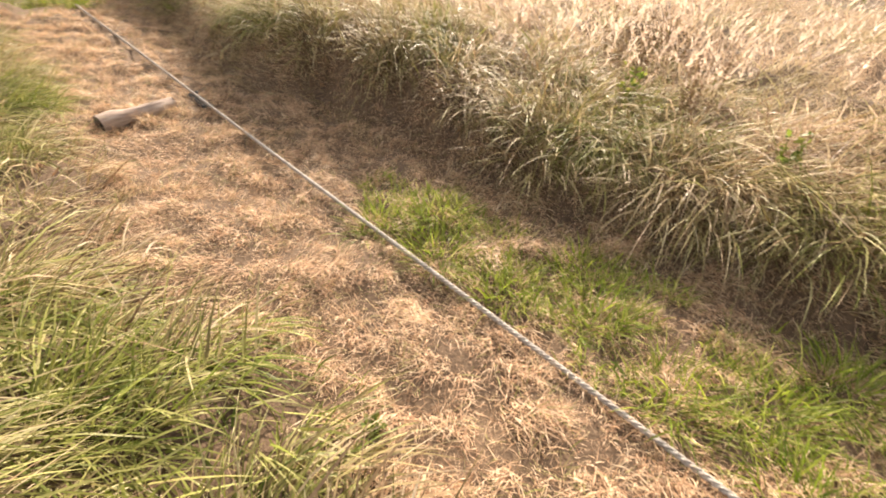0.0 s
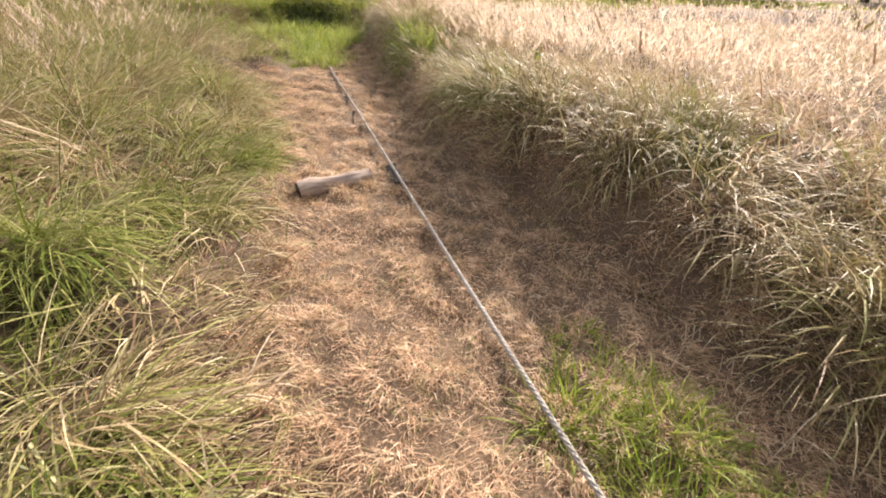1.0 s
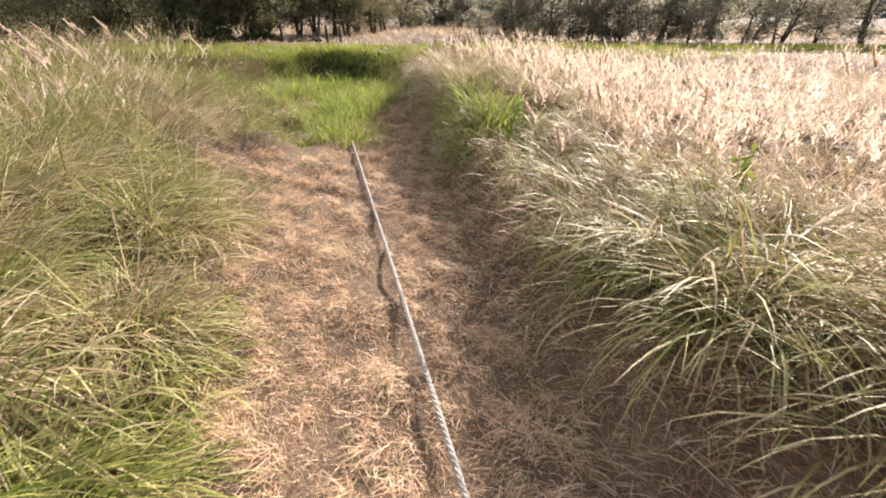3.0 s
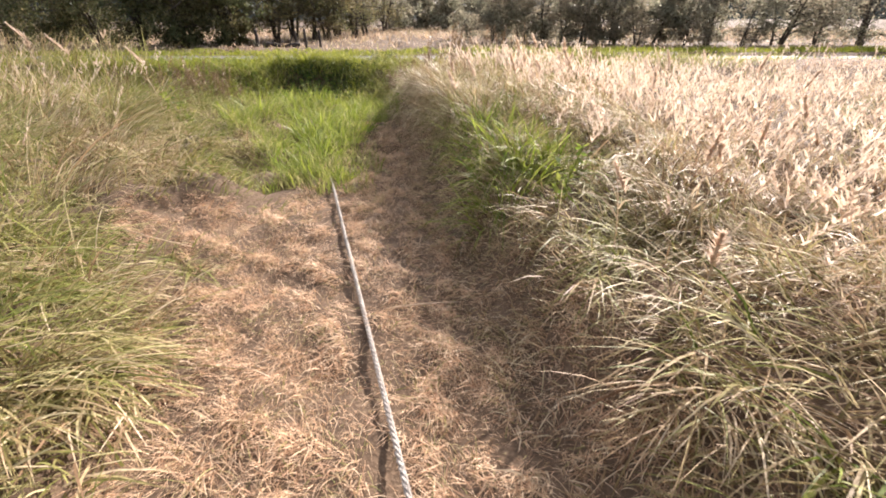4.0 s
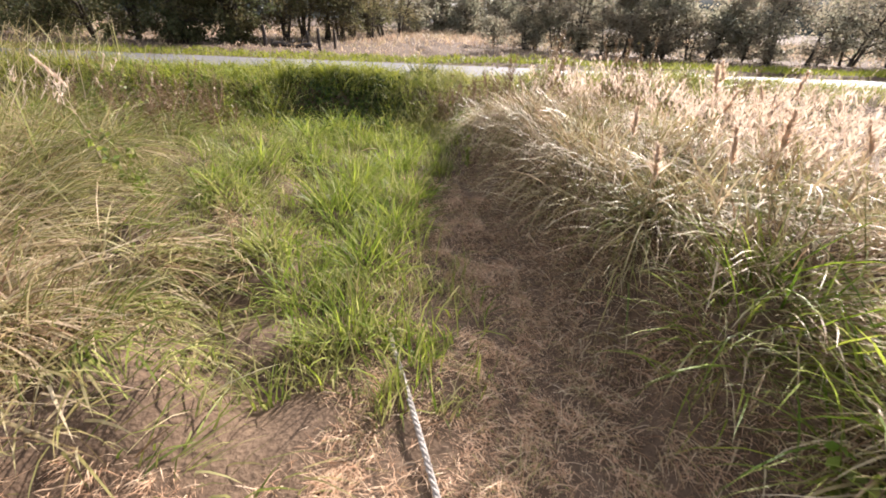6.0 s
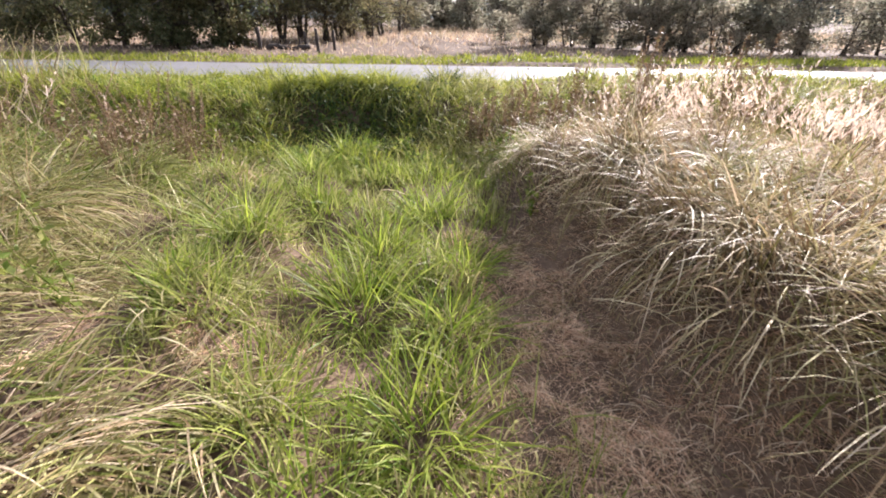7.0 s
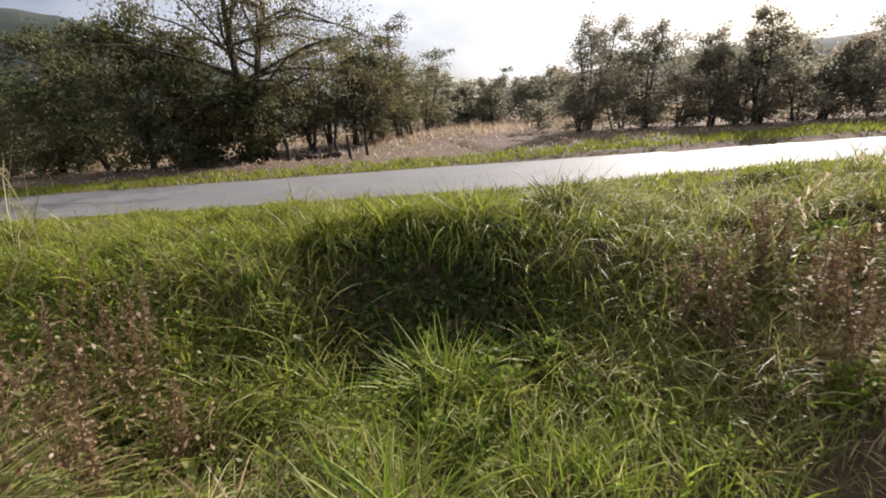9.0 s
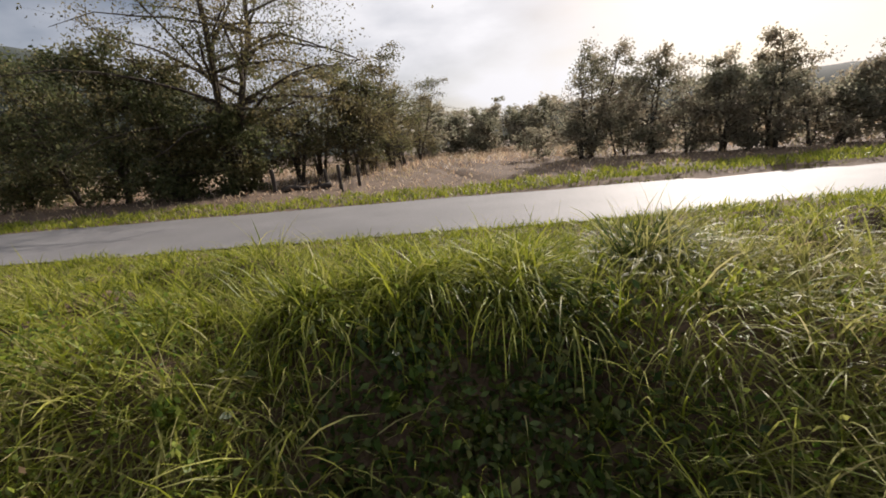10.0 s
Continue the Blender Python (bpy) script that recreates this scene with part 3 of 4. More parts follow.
groups = [lawn(x, y, 0.16 + 0.34 * smooth_step(7, 15, v[keep]) + 0.12 * patches(x, y, 3, 2), 0.042, np.clip(0.12 + 0.3 * patches(x, y, 5.0, 10) + RNG.normal(0, 0.15, len(x)), 0, 1), lean=(0.35, 1.0), segs=2)]
stuff("far_field", groups, M_FIELD, "straw-coloured grass of the field beyond the road")

# ---- tubes, trees ----
def tube(points, radii, sides=6, cap=True):
    """A tube of quads along points."""
    p = np.asarray(points, float)
    d = np.gradient(p, axis=0)
    d /= np.linalg.norm(d, axis=1, keepdims=True) + 1e-9
    ref = np.where(np.abs(d[:, 2:3]) > 0.9, np.array([[1.0, 0, 0]]), np.array([[0, 0, 1.0]]))
    a = np.cross(d, ref)
    a /= np.linalg.norm(a, axis=1, keepdims=True) + 1e-9
    b = np.cross(d, a)
    ang = np.arange(sides) * 2 * np.pi / sides
    r = np.asarray(radii, float)[:, None, None]
    v = p[:, None] + r * (np.cos(ang)[None, :, None] * a[:, None] + np.sin(ang)[None, :, None] * b[:, None])
    k = len(p)
    i, j = np.meshgrid(np.arange(k - 1), np.arange(sides), indexing="ij")
    jn = (j + 1) % sides
    q = np.stack([i * sides + j, i * sides + jn, (i + 1) * sides + jn, (i + 1) * sides + j], -1).reshape(-1, 4)
    v = v.reshape(-1, 3)
    if cap:
        c0, c1 = len(v), len(v) + 1
        v = np.concatenate([v, p[:1], p[-1:]])
        jj = np.arange(sides)
        q = np.concatenate([q, np.stack([(jj + 1) % sides, jj, np.full(sides, c0), np.full(sides, c0)], -1),
                            np.stack([(k - 1) * sides + jj, (k - 1) * sides + (jj + 1) % sides, np.full(sides, c1), np.full(sides, c1)], -1)])
    return v, q


def joined(pieces):
    vs_, qs_, o = [], [], 0
    for v, q in pieces:
        vs_.append(v), qs_.append(q + o)
        o += len(v)
    return np.concatenate(vs_), np.concatenate(qs_)


def leaf_mesh(name, at, size, tone, material, rng):
    """Lozenge leaves, each turned its own way."""
    n = len(at)
    a = rng.normal(size=(n, 3))
    a[:, 2] -= 0.3
    a /= np.linalg.norm(a, axis=1, keepdims=True)
    b = np.cross(a, rng.normal(size=(n, 3)))
    b /= np.linalg.norm(b, axis=1, keepdims=True)
    c = np.cross(a, b)
    s = (size * rng.uniform(0.6, 1.4, n))[:, None]
    v = np.stack([at, at + a * s * 0.5 + b * s * 0.28 + c * s * 0.06, at + a * s, at + a * s * 0.5 - b * s * 0.28 + c * s * 0.06], 1).reshape(-1, 3)
    q = np.arange(n * 4).reshape(n, 4)
    return mesh_from(name, v, q, material, np.repeat(np.clip(tone + rng.normal(0, 0.2, n), 0, 1), 4), smooth=False)


def tree(name, x, y, height, spread, stems, leaves, leaf, tone, seed, label, low=0.15, fine=5, group="", scatter_by=0.06, foliage=None):
    """Stems with limbs and twigs; leaves round the twigs, denser outwards."""
    rng = np.random.default_rng(seed)
    base = thing(name, label, "tree" if "tree" in name else "bush", (x, y, float(land(x, y)) - 0.05), 0, group)
    wood, tips = [], []
    for s in range(stems):
        az = rng.uniform(0, 6.28)
        lean = rng.uniform(0.02, 0.12) + (0.22 if stems > 1 else 0.0) * rng.random()
        h = height * rng.uniform(0.8, 1.0) if s else height
        t = np.linspace(0, 1, 9)
        bend = np.cumsum(rng.normal(0, 0.018, (9, 2)), 0) * height
        axis = np.stack([np.cos(az) * lean * h * t + bend[:, 0] * t, np.sin(az) * lean * h * t + bend[:, 1] * t, h * t], -1)
        axis[:, :2] += rng.normal(0, 0.12, 2) * (stems > 1)
        r0 = 0.016 * h + 0.02
        wood.append(tube(axis, r0 * (1 - 0.93 * t ** 0.8), 7))
        for k in range(int(11 + 2 * fine)):
            f = rng.uniform(low, 0.97)
            p0 = np.array([np.interp(f, t, axis[:, c]) for c in range(3)])
            a2 = rng.uniform(0, 6.28)
            shape = (1 - abs(f - 0.42) * 1.25) * rng.uniform(0.7, 1.1)
            ln = max(0.15 * spread, spread * shape)
            up = rng.uniform(0.15, 0.8)
            u = np.linspace(0, 1, 6)
            limb = p0 + np.stack([np.cos(a2) * ln * u, np.sin(a2) * ln * u, ln * (up * u - 0.35 * u ** 2)], -1)
            limb += np.cumsum(rng.normal(0, 0.035 * ln, (6, 3)), 0) * u[:, None]
            wood.append(tube(limb, r0 * 0.38 * (1 - f * 0.6) * (1 - 0.9 * u) + 0.004, 4, False))
            for m in range(fine):
                g = rng.uniform(0.25, 1.0)
                q0 = np.array([np.interp(g, u, limb[:, c]) for c in range(3)])
                d = rng.normal(size=3) * (0.8, 0.8, 0.5) + (0, 0, 0.15)
                tl = ln * rng.uniform(0.2, 0.42)
                w = np.linspace(0, 1, 4)[:, None]
                twig = q0 + d * tl * w + np.array([0, 0, -0.25 * tl]) * w ** 2
                wood.append(tube(twig[::3] if fine < 9 else twig, 0.010 * (1 - 0.8 * w[::3, 0] if fine < 9 else 1 - 0.8 * w[:, 0]), 3, False))
                tips.append(twig)
    v, q = joined(wood)
    part("trunk", mesh_from("trunk", v, q, M_BARK), base, "dark grey-brown trunk and limbs")
    tw = np.array(tips)
    leaves = int(leaves)
    pick = rng.integers(0, len(tw), leaves)
    f = rng.uniform(0.15, 1.15, leaves)
    at = tw[pick, 0] + (tw[pick, 3] - tw[pick, 0]) * f[:, None] + rng.normal(0, scatter_by * spread, (leaves, 3))
    at = at[at[:, 2] > 0.15]
    tn = tone + 0.25 * np.sin(at[:, 0] * 1.7 + at[:, 2] * 2.1 + seed)
    part("crown", leaf_mesh("crown", at, leaf, tn, foliage or M_LEAF, rng), base, "olive-green autumn foliage")["kind"] = "stuff"
    return base


DARK = "dense dark green bush beside the field"
for k, (x, y, h, sp, st, lv) in enumerate([(-23, 42, 6.6, 3.4, 3, 5500), (-19, 40.5, 6.0, 3.2, 3, 6000), (-15.6, 38.6, 5.9, 2.9, 3, 7500), (-12.6, 37.2, 5.6, 2.8, 3, 8000), (-10.0, 36.0, 6.0, 2.8, 3, 8500), (-7.6, 35.8, 5.6, 2.6, 3, 8000), (-28, 40, 7.0, 3.5, 3, 4000), (-7.2, 34.0, 3.6, 1.9, 3, 4500), (-5.2, 34.3, 3.2, 1.6, 3, 5000)]):
    tree("field_bush", x, y, h * (1.18 if x > -14 else 0.85), sp * 1.1, st, lv * 1.5, 0.15, 0.8, 100 + k, DARK, 0.04, 5, "bushes beyond the road")
tree("tall_tree", -5.4, 35.2, 13.0, 6.6, 2, 36000, 0.10, 0.5, 21, "tall half-bare tree with fine branches and thin leaves", 0.2, 14, "", 0.035)
for k, (x, y, h, sp, st, lv) in enumerate([(-3.0, 38.5, 6.2, 2.3, 2, 5000), (-0.7, 39.8, 5.8, 2.1, 2, 4800), (1.0, 42.0, 7.6, 2.5, 2, 5000), (3.2, 46.5, 7.2, 2.4, 2, 4000), (5.4, 52, 6.6, 2.4, 2, 3200), (-4.7, 36.8, 4.4, 1.7, 2, 3600), (-2.2, 43, 6.2, 2.4, 3, 3200), (0.2, 40, 5.4, 2.0, 3, 3200), (2.2, 44, 5.6, 2.0, 3, 2600)]):
    tree("field_tree", x, y, h * 0.98, sp * 1.05, st + 1, lv * 1.5, 0.125, 0.5, 140 + k, "leafy green and yellowing tree beyond the fence posts", 0.13, 6, "trees beyond the posts")
# hedge and distant trees take the paler leaf that imitates haze
HEDGE = [(10.9, 34.0, 5.0, 1.9, 2, 5200), (12.3, 31.6, 4.4, 1.7, 2, 5200), (13.6, 29.2, 3.6, 1.5, 2, 5000), (15.1, 28.3, 4.2, 1.4, 2, 4200), (16.9, 27.4, 2.7, 1.4, 2, 4200), (19.4, 26.6, 3.7, 1.8, 2, 3600), (22.6, 25.6, 3.8, 1.9, 2, 3000), (26.5, 24.6, 4.4, 2.1, 2, 2800), (31.5, 23.0, 4.6, 2.2, 2, 2500), (38, 22.0, 5.4, 2.6, 2, 2200), (46, 21.0, 6.0, 2.8, 2, 2000)]
for k, (x, y, h, sp, st, lv) in enumerate(HEDGE):
    tree("hedge_tree", x, y, h * 1.0, sp * 1.05, st + 1, lv * 2.0, 0.115, 0.55, 170 + k, "rounded tree in the row along the field, leaves paled to grey-green for haze", 0.06, 5, "row of trees along the road", scatter_by=0.075, foliage=M_HAZE_LEAF)
for k, (x, y, h) in enumerate([(10.0, 33.2, 2.0), (11.7, 32.6, 2.4), (13.0, 30.2, 2.2), (14.4, 28.6, 2.4), (16.0, 27.8, 2.2), (18.2, 26.8, 2.2), (21, 26, 2.4), (24.5, 25.2, 2.4), (9.2, 36, 1.6)]):
    tree("hedge_bush", x, y, h, 1.3, 3, 2600, 0.10, 0.5, 250 + k, "low bush between the trees of the row, leaves paled to grey-green for haze", 0.02, 3, "low bushes along the road", foliage=M_HAZE_LEAF)
for k, (x, y, h, sp) in enumerate([(8.0, 60, 5.6, 2.4), (10.5, 62, 4.6, 2.3), (13.0, 58, 4.4, 2.2), (16.0, 56, 4.2, 2.4), (19.5, 55, 4.6, 2.5), (15.0, 66, 6.0, 1.6), (24, 52, 5, 2.6), (29, 48, 5, 2.6), (3.0, 63, 6.0, 2.6), (35, 45, 5.5, 2.8), (42, 41, 5.5, 3), (6.5, 57, 5.0, 2.3), (11.8, 64, 4.4, 2.3), (9.2, 66, 6.6, 1.5), (14.4, 61, 4.4, 2.2), (17.6, 58, 4.4, 2.4)]):
    tree("distant_tree", x, y, h, sp * 1.15, 3, 3200, 0.24, 0.65, 200 + k, "small green tree at the back of the field, leaves paled for haze", 0.05, 4, "distant trees", foliage=M_HAZE_LEAF)


def hill(name, az0, az1, dist, crest, label):
    """A long wooded ridge: its crest's height by azimuth in degrees."""
    az = np.radians(np.linspace(az0, az1, 90))
    up = np.linspace(0, 1, 10)
    top = np.interp(np.degrees(az), crest[0], crest[1]) + 1.2 * patches(np.degrees(az), 0 * az, 2.0, 3)
    r = dist + 160 * up[:, None] ** 1.3 + 0 * az[None]
    v = np.stack([np.sin(az)[None] * r, np.cos(az)[None] * r, top[None] * np.sin(up * 1.57)[:, None] - 1], -1).reshape(-1, 3)
    i = (np.arange(9)[:, None] * 90 + np.arange(89)[None]).ravel()
    ob = new(name, mesh_from(name, v, np.stack([i, i + 1, i + 91, i + 90], -1), M_HILL))
    return tagged(ob, label, "hill", kind="structure")


hill("backdrop_hill", -80, 4, 420, ((-80, -45, -30, -24, -12, 4), (90, 112, 118, 108, 60, 4)), "dark wooded hill in the distance")
hill("backdrop_ridge", 6, 85, 520, ((6, 12, 17, 27, 40, 85), (2, 14, 26, 44, 52, 40)), "low wooded ridge in the distance")

# ---- rope, pad and log ----
rope = thing("rope", "thick grey twisted rope stretched along the path", "rope", (1.22, 0.0, 0.0))
t = np.linspace(-4.0, 11.4, 1150)
bow = np.polyval(ROPE_FIT, t) - 1.22
droop = 0.052 - 0.10 * smooth_step(9.6, 11.0, t) + 0.004 * np.sin(t * 1.3)
for k in range(3):
    ph = t * 2 * np.pi / 0.10 + k * 2 * np.pi / 3
    line = np.stack([bow + 0.0072 * np.cos(ph), t, droop + 0.0072 * np.sin(ph)], -1)
    part("strand", mesh_from("strand", *tube(line, np.full(len(t), 0.0074), 6), M_ROPE), rope)

pad = thing("rubber_pad", "black rubber block under the rope on the straw", "pad", (0.875, 4.58, 0.0), 5)
bm = bmesh.new()
bmesh.ops.create_cube(bm, size=1.0)
bmesh.ops.scale(bm, vec=(0.10, 0.44, 0.04), verts=bm.verts)
bmesh.ops.bevel(bm, geom=bm.edges[:], offset=0.014, segments=2, affect="EDGES")
bmesh.ops.translate(bm, vec=(0, 0, 0.018), verts=bm.verts)
me = bpy.data.meshes.new("block")
bm.to_mesh(me)
me.materials.append(M_RUBBER)
part("block", me, pad)
for k in (-1, 1):
    v, q = tube([(0, k * 0.2, 0.03), (0, k * 0.2, 0.046), (0, k * 0.2, 0.05)], (0.018, 0.018, 0.01), 8)
    part("knob", mesh_from("knob", v + np.array((0.045 * k, 0, 0)), q, M_RUBBER), pad)

log = thing("log", "weathered grey hollow log lying across the straw", "log", (0.03, 4.37, 0.03), 17)
t = np.linspace(0, 0.64, 15)
rad = 0.072 + 0.006 * np.sin(t * 17) - 0.012 * t
v, q = tube(np.stack([t, 0.006 * np.sin(t * 9), 0.012 + 0.004 * np.sin(t * 12)], -1), rad, 18, False)
ang = np.arange(len(v)) % 18
v[:, 2] += 0.006 * np.sin(ang * 2.1 + v[:, 0] * 8) + 0.004 * np.sin(ang * 4.0 + v[:, 0] * 31)
v[:, 1] += 0.006 * np.sin(ang * 1.7 + v[:, 0] * 13)
part("shell", mesh_from("shell", v, q, M_LOG), log)
v, q = tube([(0, 0, 0.012), (-0.004, 0, 0.012), (0.002, 0, 0.012), (0.09, 0, 0.012), (0.1, 0, 0.012)], (0.071, 0.060, 0.048, 0.042, 0.002), 18, False)
part("hollow_end", mesh_from("hollow_end", v, q, M_POST), log, "dark rotten hollow end")
v, q = tube([(0.64, -0.003, 0.015), (0.646, -0.003, 0.015), (0.647, -0.003, 0.015)], (0.063, 0.05, 0.002), 18, False)
part("cut_end", mesh_from("cut_end", v, q, M_LOG), log)

# ---- fence posts beyond the road ----
for k, (x, y, h, w) in enumerate([(-3.4, 32.6, 1.0, 0.17), (-1.4, 32.5, 0.85, 0.13), (-0.8, 30.8, 1.0, 0.14), (-0.12, 31.7, 0.85, 0.13)]):
    post = thing("fence_post", "short dark weathered wooden post in the grass", "post", (x, y, float(land(x, y)) - 0.1), 20 * k, "old fence posts")
    zz = np.linspace(0, h + 0.1, 6)
    v, q = tube(np.stack([0.02 * np.sin(zz * 3 + k), 0.015 * np.cos(zz * 2 + k), zz], -1), w * 0.5 * np.array((1.05, 1.0, 0.98, 0.97, 0.96, 0.82)), 8)
    part("shaft", mesh_from("shaft", v, q, M_POST), post)
fallen = thing("fallen_trunk", "dark fallen trunk lying between the posts", "log", (-3.1, 32.3, float(land(-3.1, 32.3))), 0)
t = np.linspace(0, 1.9, 9)
v, q = tube(np.stack([t, 0.05 * np.sin(t * 3), 0.22 + 0.05 * np.sin(t * 4)], -1), 0.10 + 0.03 * np.sin(t * 5), 8)
part("bole", mesh_from("bole", v, q, M_POST), fallen)
for a, l in ((0.5, 0.35), (0.95, 0.3), (1.4, 0.45), (1.75, 0.3)):
    v, q = tube([(a, 0, 0.2), (a + 0.05, 0.05, 0.2 + l * 0.6), (a + 0.12, 0.1, 0.2 + l)], (0.05, 0.035, 0.012), 6)
    part("stub", mesh_from("stub", v, q, M_POST), fallen)
for a in (0.15, 1.75):
    v, q = tube([(a, 0.02, -0.03), (a, 0.02, 0.2)], (0.07, 0.06), 6)
    part("root", mesh_from("root", v, q, M_POST), fallen)

# ---- single plants ----
def plant_from(name, groups, material, label, category, at, group=""):
    ob = thing(name, label, category, at, 0, group)
    for piece, wanted in (("green_growth", True), ("dry_growth", False)):
        some = []
        for g in groups:
            pick = (g[6] > 0.45) == wanted
            some.append((g[0][pick] - np.array(at), *(a[pick] for a in g[1:7]), g[7]))
        if sum(len(g[0]) for g in some) > 3:
            part(piece, grass_mesh(piece, some, material), ob)["kind"] = "stuff"
    return ob


TUFT = "bright green grass tuft growing in the hollow"
for x, y, h, tone, count in [(0.15, 12.1, 0.36, 0.95, 240), (-0.6, 12.9, 0.38, 0.8, 260), (0.8, 13.4, 0.34, 1.0, 240), (0.12, 15.35, 0.38, 0.9, 220), (0.35, 11.1, 0.3, 0.9, 200), (0.2, 10.35, 0.26, 0.9, 180), (-0.15, 13.7, 0.32, 0.9, 200), (0.45, 14.5, 0.3, 0.95, 180), (-0.7, 12.0, 0.32, 0.6, 200), (0.85, 12.4, 0.28, 1.0, 180), (0.3, 12.75, 0.34, 0.95, 220), (-0.25, 14.35, 0.34, 0.85, 220), (0.62, 11.75, 0.3, 0.9, 200), (-0.35, 11.3, 0.28, 0.75, 200), (0.0, 14.95, 0.3, 0.9, 200), (-0.1, 10.8, 0.26, 0.85, 180)]:
    plant_from("grass_tuft", [tussock(x, y, 0.26, h, count, tone, 0.010, droop=1.1)], M_LUSH, TUFT, "grass", (x, y, float(land(x, y))), "green tufts in the hollow")
for x, y, h in [(1.2, 1.9, 0.16), (1.3, 1.45, 0.15), (1.42, 1.0, 0.15), (1.62, 0.55, 0.16), (1.85, 0.75, 0.17), (1.5, 0.05, 0.15), (1.75, -0.2, 0.16), (1.45, -0.45, 0.15), (2.1, -0.4, 0.18), (1.55, 1.7, 0.14)]:
    plant_from("grass_tuft", [tussock(x, y, 0.24, h, 230, 0.9, 0.007, droop=1.0)], M_LUSH, "small fresh green grass tuft beside the rope", "grass", (x, y, float(land(x, y))), "green tufts by the rope")
for x, y, h, tone in [(2.0, 5.1, 0.44, 0.5), (2.1, 4.4, 0.42, 0.45), (2.35, 3.5, 0.4, 0.4), (2.0, 10.4, 0.42, 0.4), (1.95, 11.1, 0.42, 0.3), (1.95, 11.7, 0.42, 0.25), (2.0, 12.5, 0.42, 0.3), (2.5, 1.7, 0.38, 0.3), (2.7, 0.8, 0.38, 0.2)]:
    plant_from("grass_tussock", [tussock(x, y, 0.36, h, 380, tone, 0.0075, pull=(-0.4, -0.25), droop=1.7, segs=5)], M_LONG, "big arching tussock of half-dry grass on the bank", "grass", (x, y, float(land(x, y))), "tussocks on the bank")
for x, y, h in [(1.8, 8.4, 0.42), (1.95, 8.9, 0.42), (1.9, 9.5, 0.38), (2.2, 8.6, 0.4)]:
    plant_from("grass_tuft", [tussock(x, y, 0.34, h, 240, 0.85, 0.009, pull=(-0.2, -0.2), droop=1.2)], M_LUSH, "fresh yellow-green grass tuft on the bank", "grass", (x, y, float(land(x, y))), "green tufts on the bank")
for x, y, h, tone in [(-0.75, 4.9, 0.34, 0.75), (-0.65, 5.9, 0.36, 0.6), (-0.9, 7.2, 0.36, 0.5), (-0.55, 3.9, 0.28, 0.6), (-0.35, 1.3, 0.26, 0.7), (-0.1, 0.6, 0.24, 0.75), (-1.1, 8.2, 0.36, 0.45), (-1.2, 10.4, 0.36, 0.4)]:
    plant_from("grass_tussock", [tussock(x, y, 0.36, h, 300, tone, 0.009, pull=(0.5, -0.2), droop=1.7, segs=5)], M_LONG, "arching tussock of green and straw grass beside the path", "grass", (x, y, float(land(x, y))), "tussocks beside the path")

plant_from("grass_tussock", [tussock(1.75, 17.25, 0.34, 0.26, 620, 0.95, 0.011, pull=(0, -0.3), droop=1.3)], M_NETTLE, "dense dark green tussock on the road bank", "grass", (1.75, 17.25, float(land(1.75, 17.25))))


def plume_blades(top, lean_az, size, count, rng):
    """Feathery seed head: fine strips that leave the upper stem on all sides."""
    f = rng.uniform(0, 1, count)
    base = top - np.stack([np.cos(lean_az) * 0.6 * size * (1 - f), np.sin(lean_az) * 0.6 * size * (1 - f), size * 0.85 * (1 - f)], -1)
    return (base, size * 0.38 * (1.15 - 0.7 * f) * rng.uniform(0.6, 1.2, count), size * 0.045 * rng.uniform(0.6, 1.4, count), lean_az + rng.normal(0, 1.1, count), rng.uniform(0.1, 0.6, count), rng.uniform(0.7, 1.6, count), np.zeros(count), 2)


def reed(x, y, h, seed):
    rng = np.random.default_rng(seed)
    z = float(land(x, y))
    az = 3.7 + rng.normal(0, 0.5)
    stalk = thing("reed_stalk", "tall dry reed stalk with a pale feathery plume", "reed", (x, y, z), 0, "single reeds")
    t = np.linspace(0, 1, 7)
    bend = 0.22 * h * t ** 2.2
    pts = np.stack([np.cos(az) * bend, np.sin(az) * bend, h * t - 0.02], -1)
    part("stem", mesh_from("stem", *tube(pts, 0.0035 * (1 - 0.6 * t), 5), M_PLUME, np.full(37, 0.2)), stalk)
    part("plume", grass_mesh("plume", [plume_blades(pts[-1], az, rng.uniform(0.17, 0.26), 120, rng)], M_PLUME), stalk, "cream feathery seed plume")["kind"] = "stuff"
    lv = rng.uniform(0.15, 0.7, 4)
    base = np.stack([np.interp(lv, t, pts[:, c]) for c in range(3)], -1)
    for j in range(3):
        part("leaf", grass_mesh("leaf", [(base[j:j + 1], rng.uniform(0.25, 0.4, 1), np.full(1, 0.010), rng.uniform(0, 6.28, 1), np.full(1, 0.5), np.full(1, 2.0), np.full(1, 0.2), 4)], M_FIELD), stalk)


spots = np.random.default_rng(5)
for k in range(40):
    ry = spots.uniform(3.5, 13.0)
    rx = float(path_right(ry)) + spots.uniform(0.9, 4.2)
    if across(rx, ry) < -4.6:
        reed(rx, ry, (spots.uniform(0.95, 1.2) if k % 4 == 0 else spots.uniform(0.6, 0.85)) * (1 - 0.25 * float(smooth_step(8, 11, ry))), 300 + k)
for k in range(34):
    ry = spots.uniform(5.5, 15.0)
    reed(spots.uniform(-4.6, -1.7), ry, spots.uniform(0.95, 1.3), 400 + k)
for k, (rx, ry, rh) in enumerate([(1.85, 10.3, 0.5), (1.95, 10.7, 0.55), (2.0, 10.0, 0.6), (2.0, 7.3, 0.55), (1.9, 6.6, 0.5)]):
    reed(rx, ry, rh, 460 + k)
x, y = scatter(2.4, 16, -2, 16.5, 15)
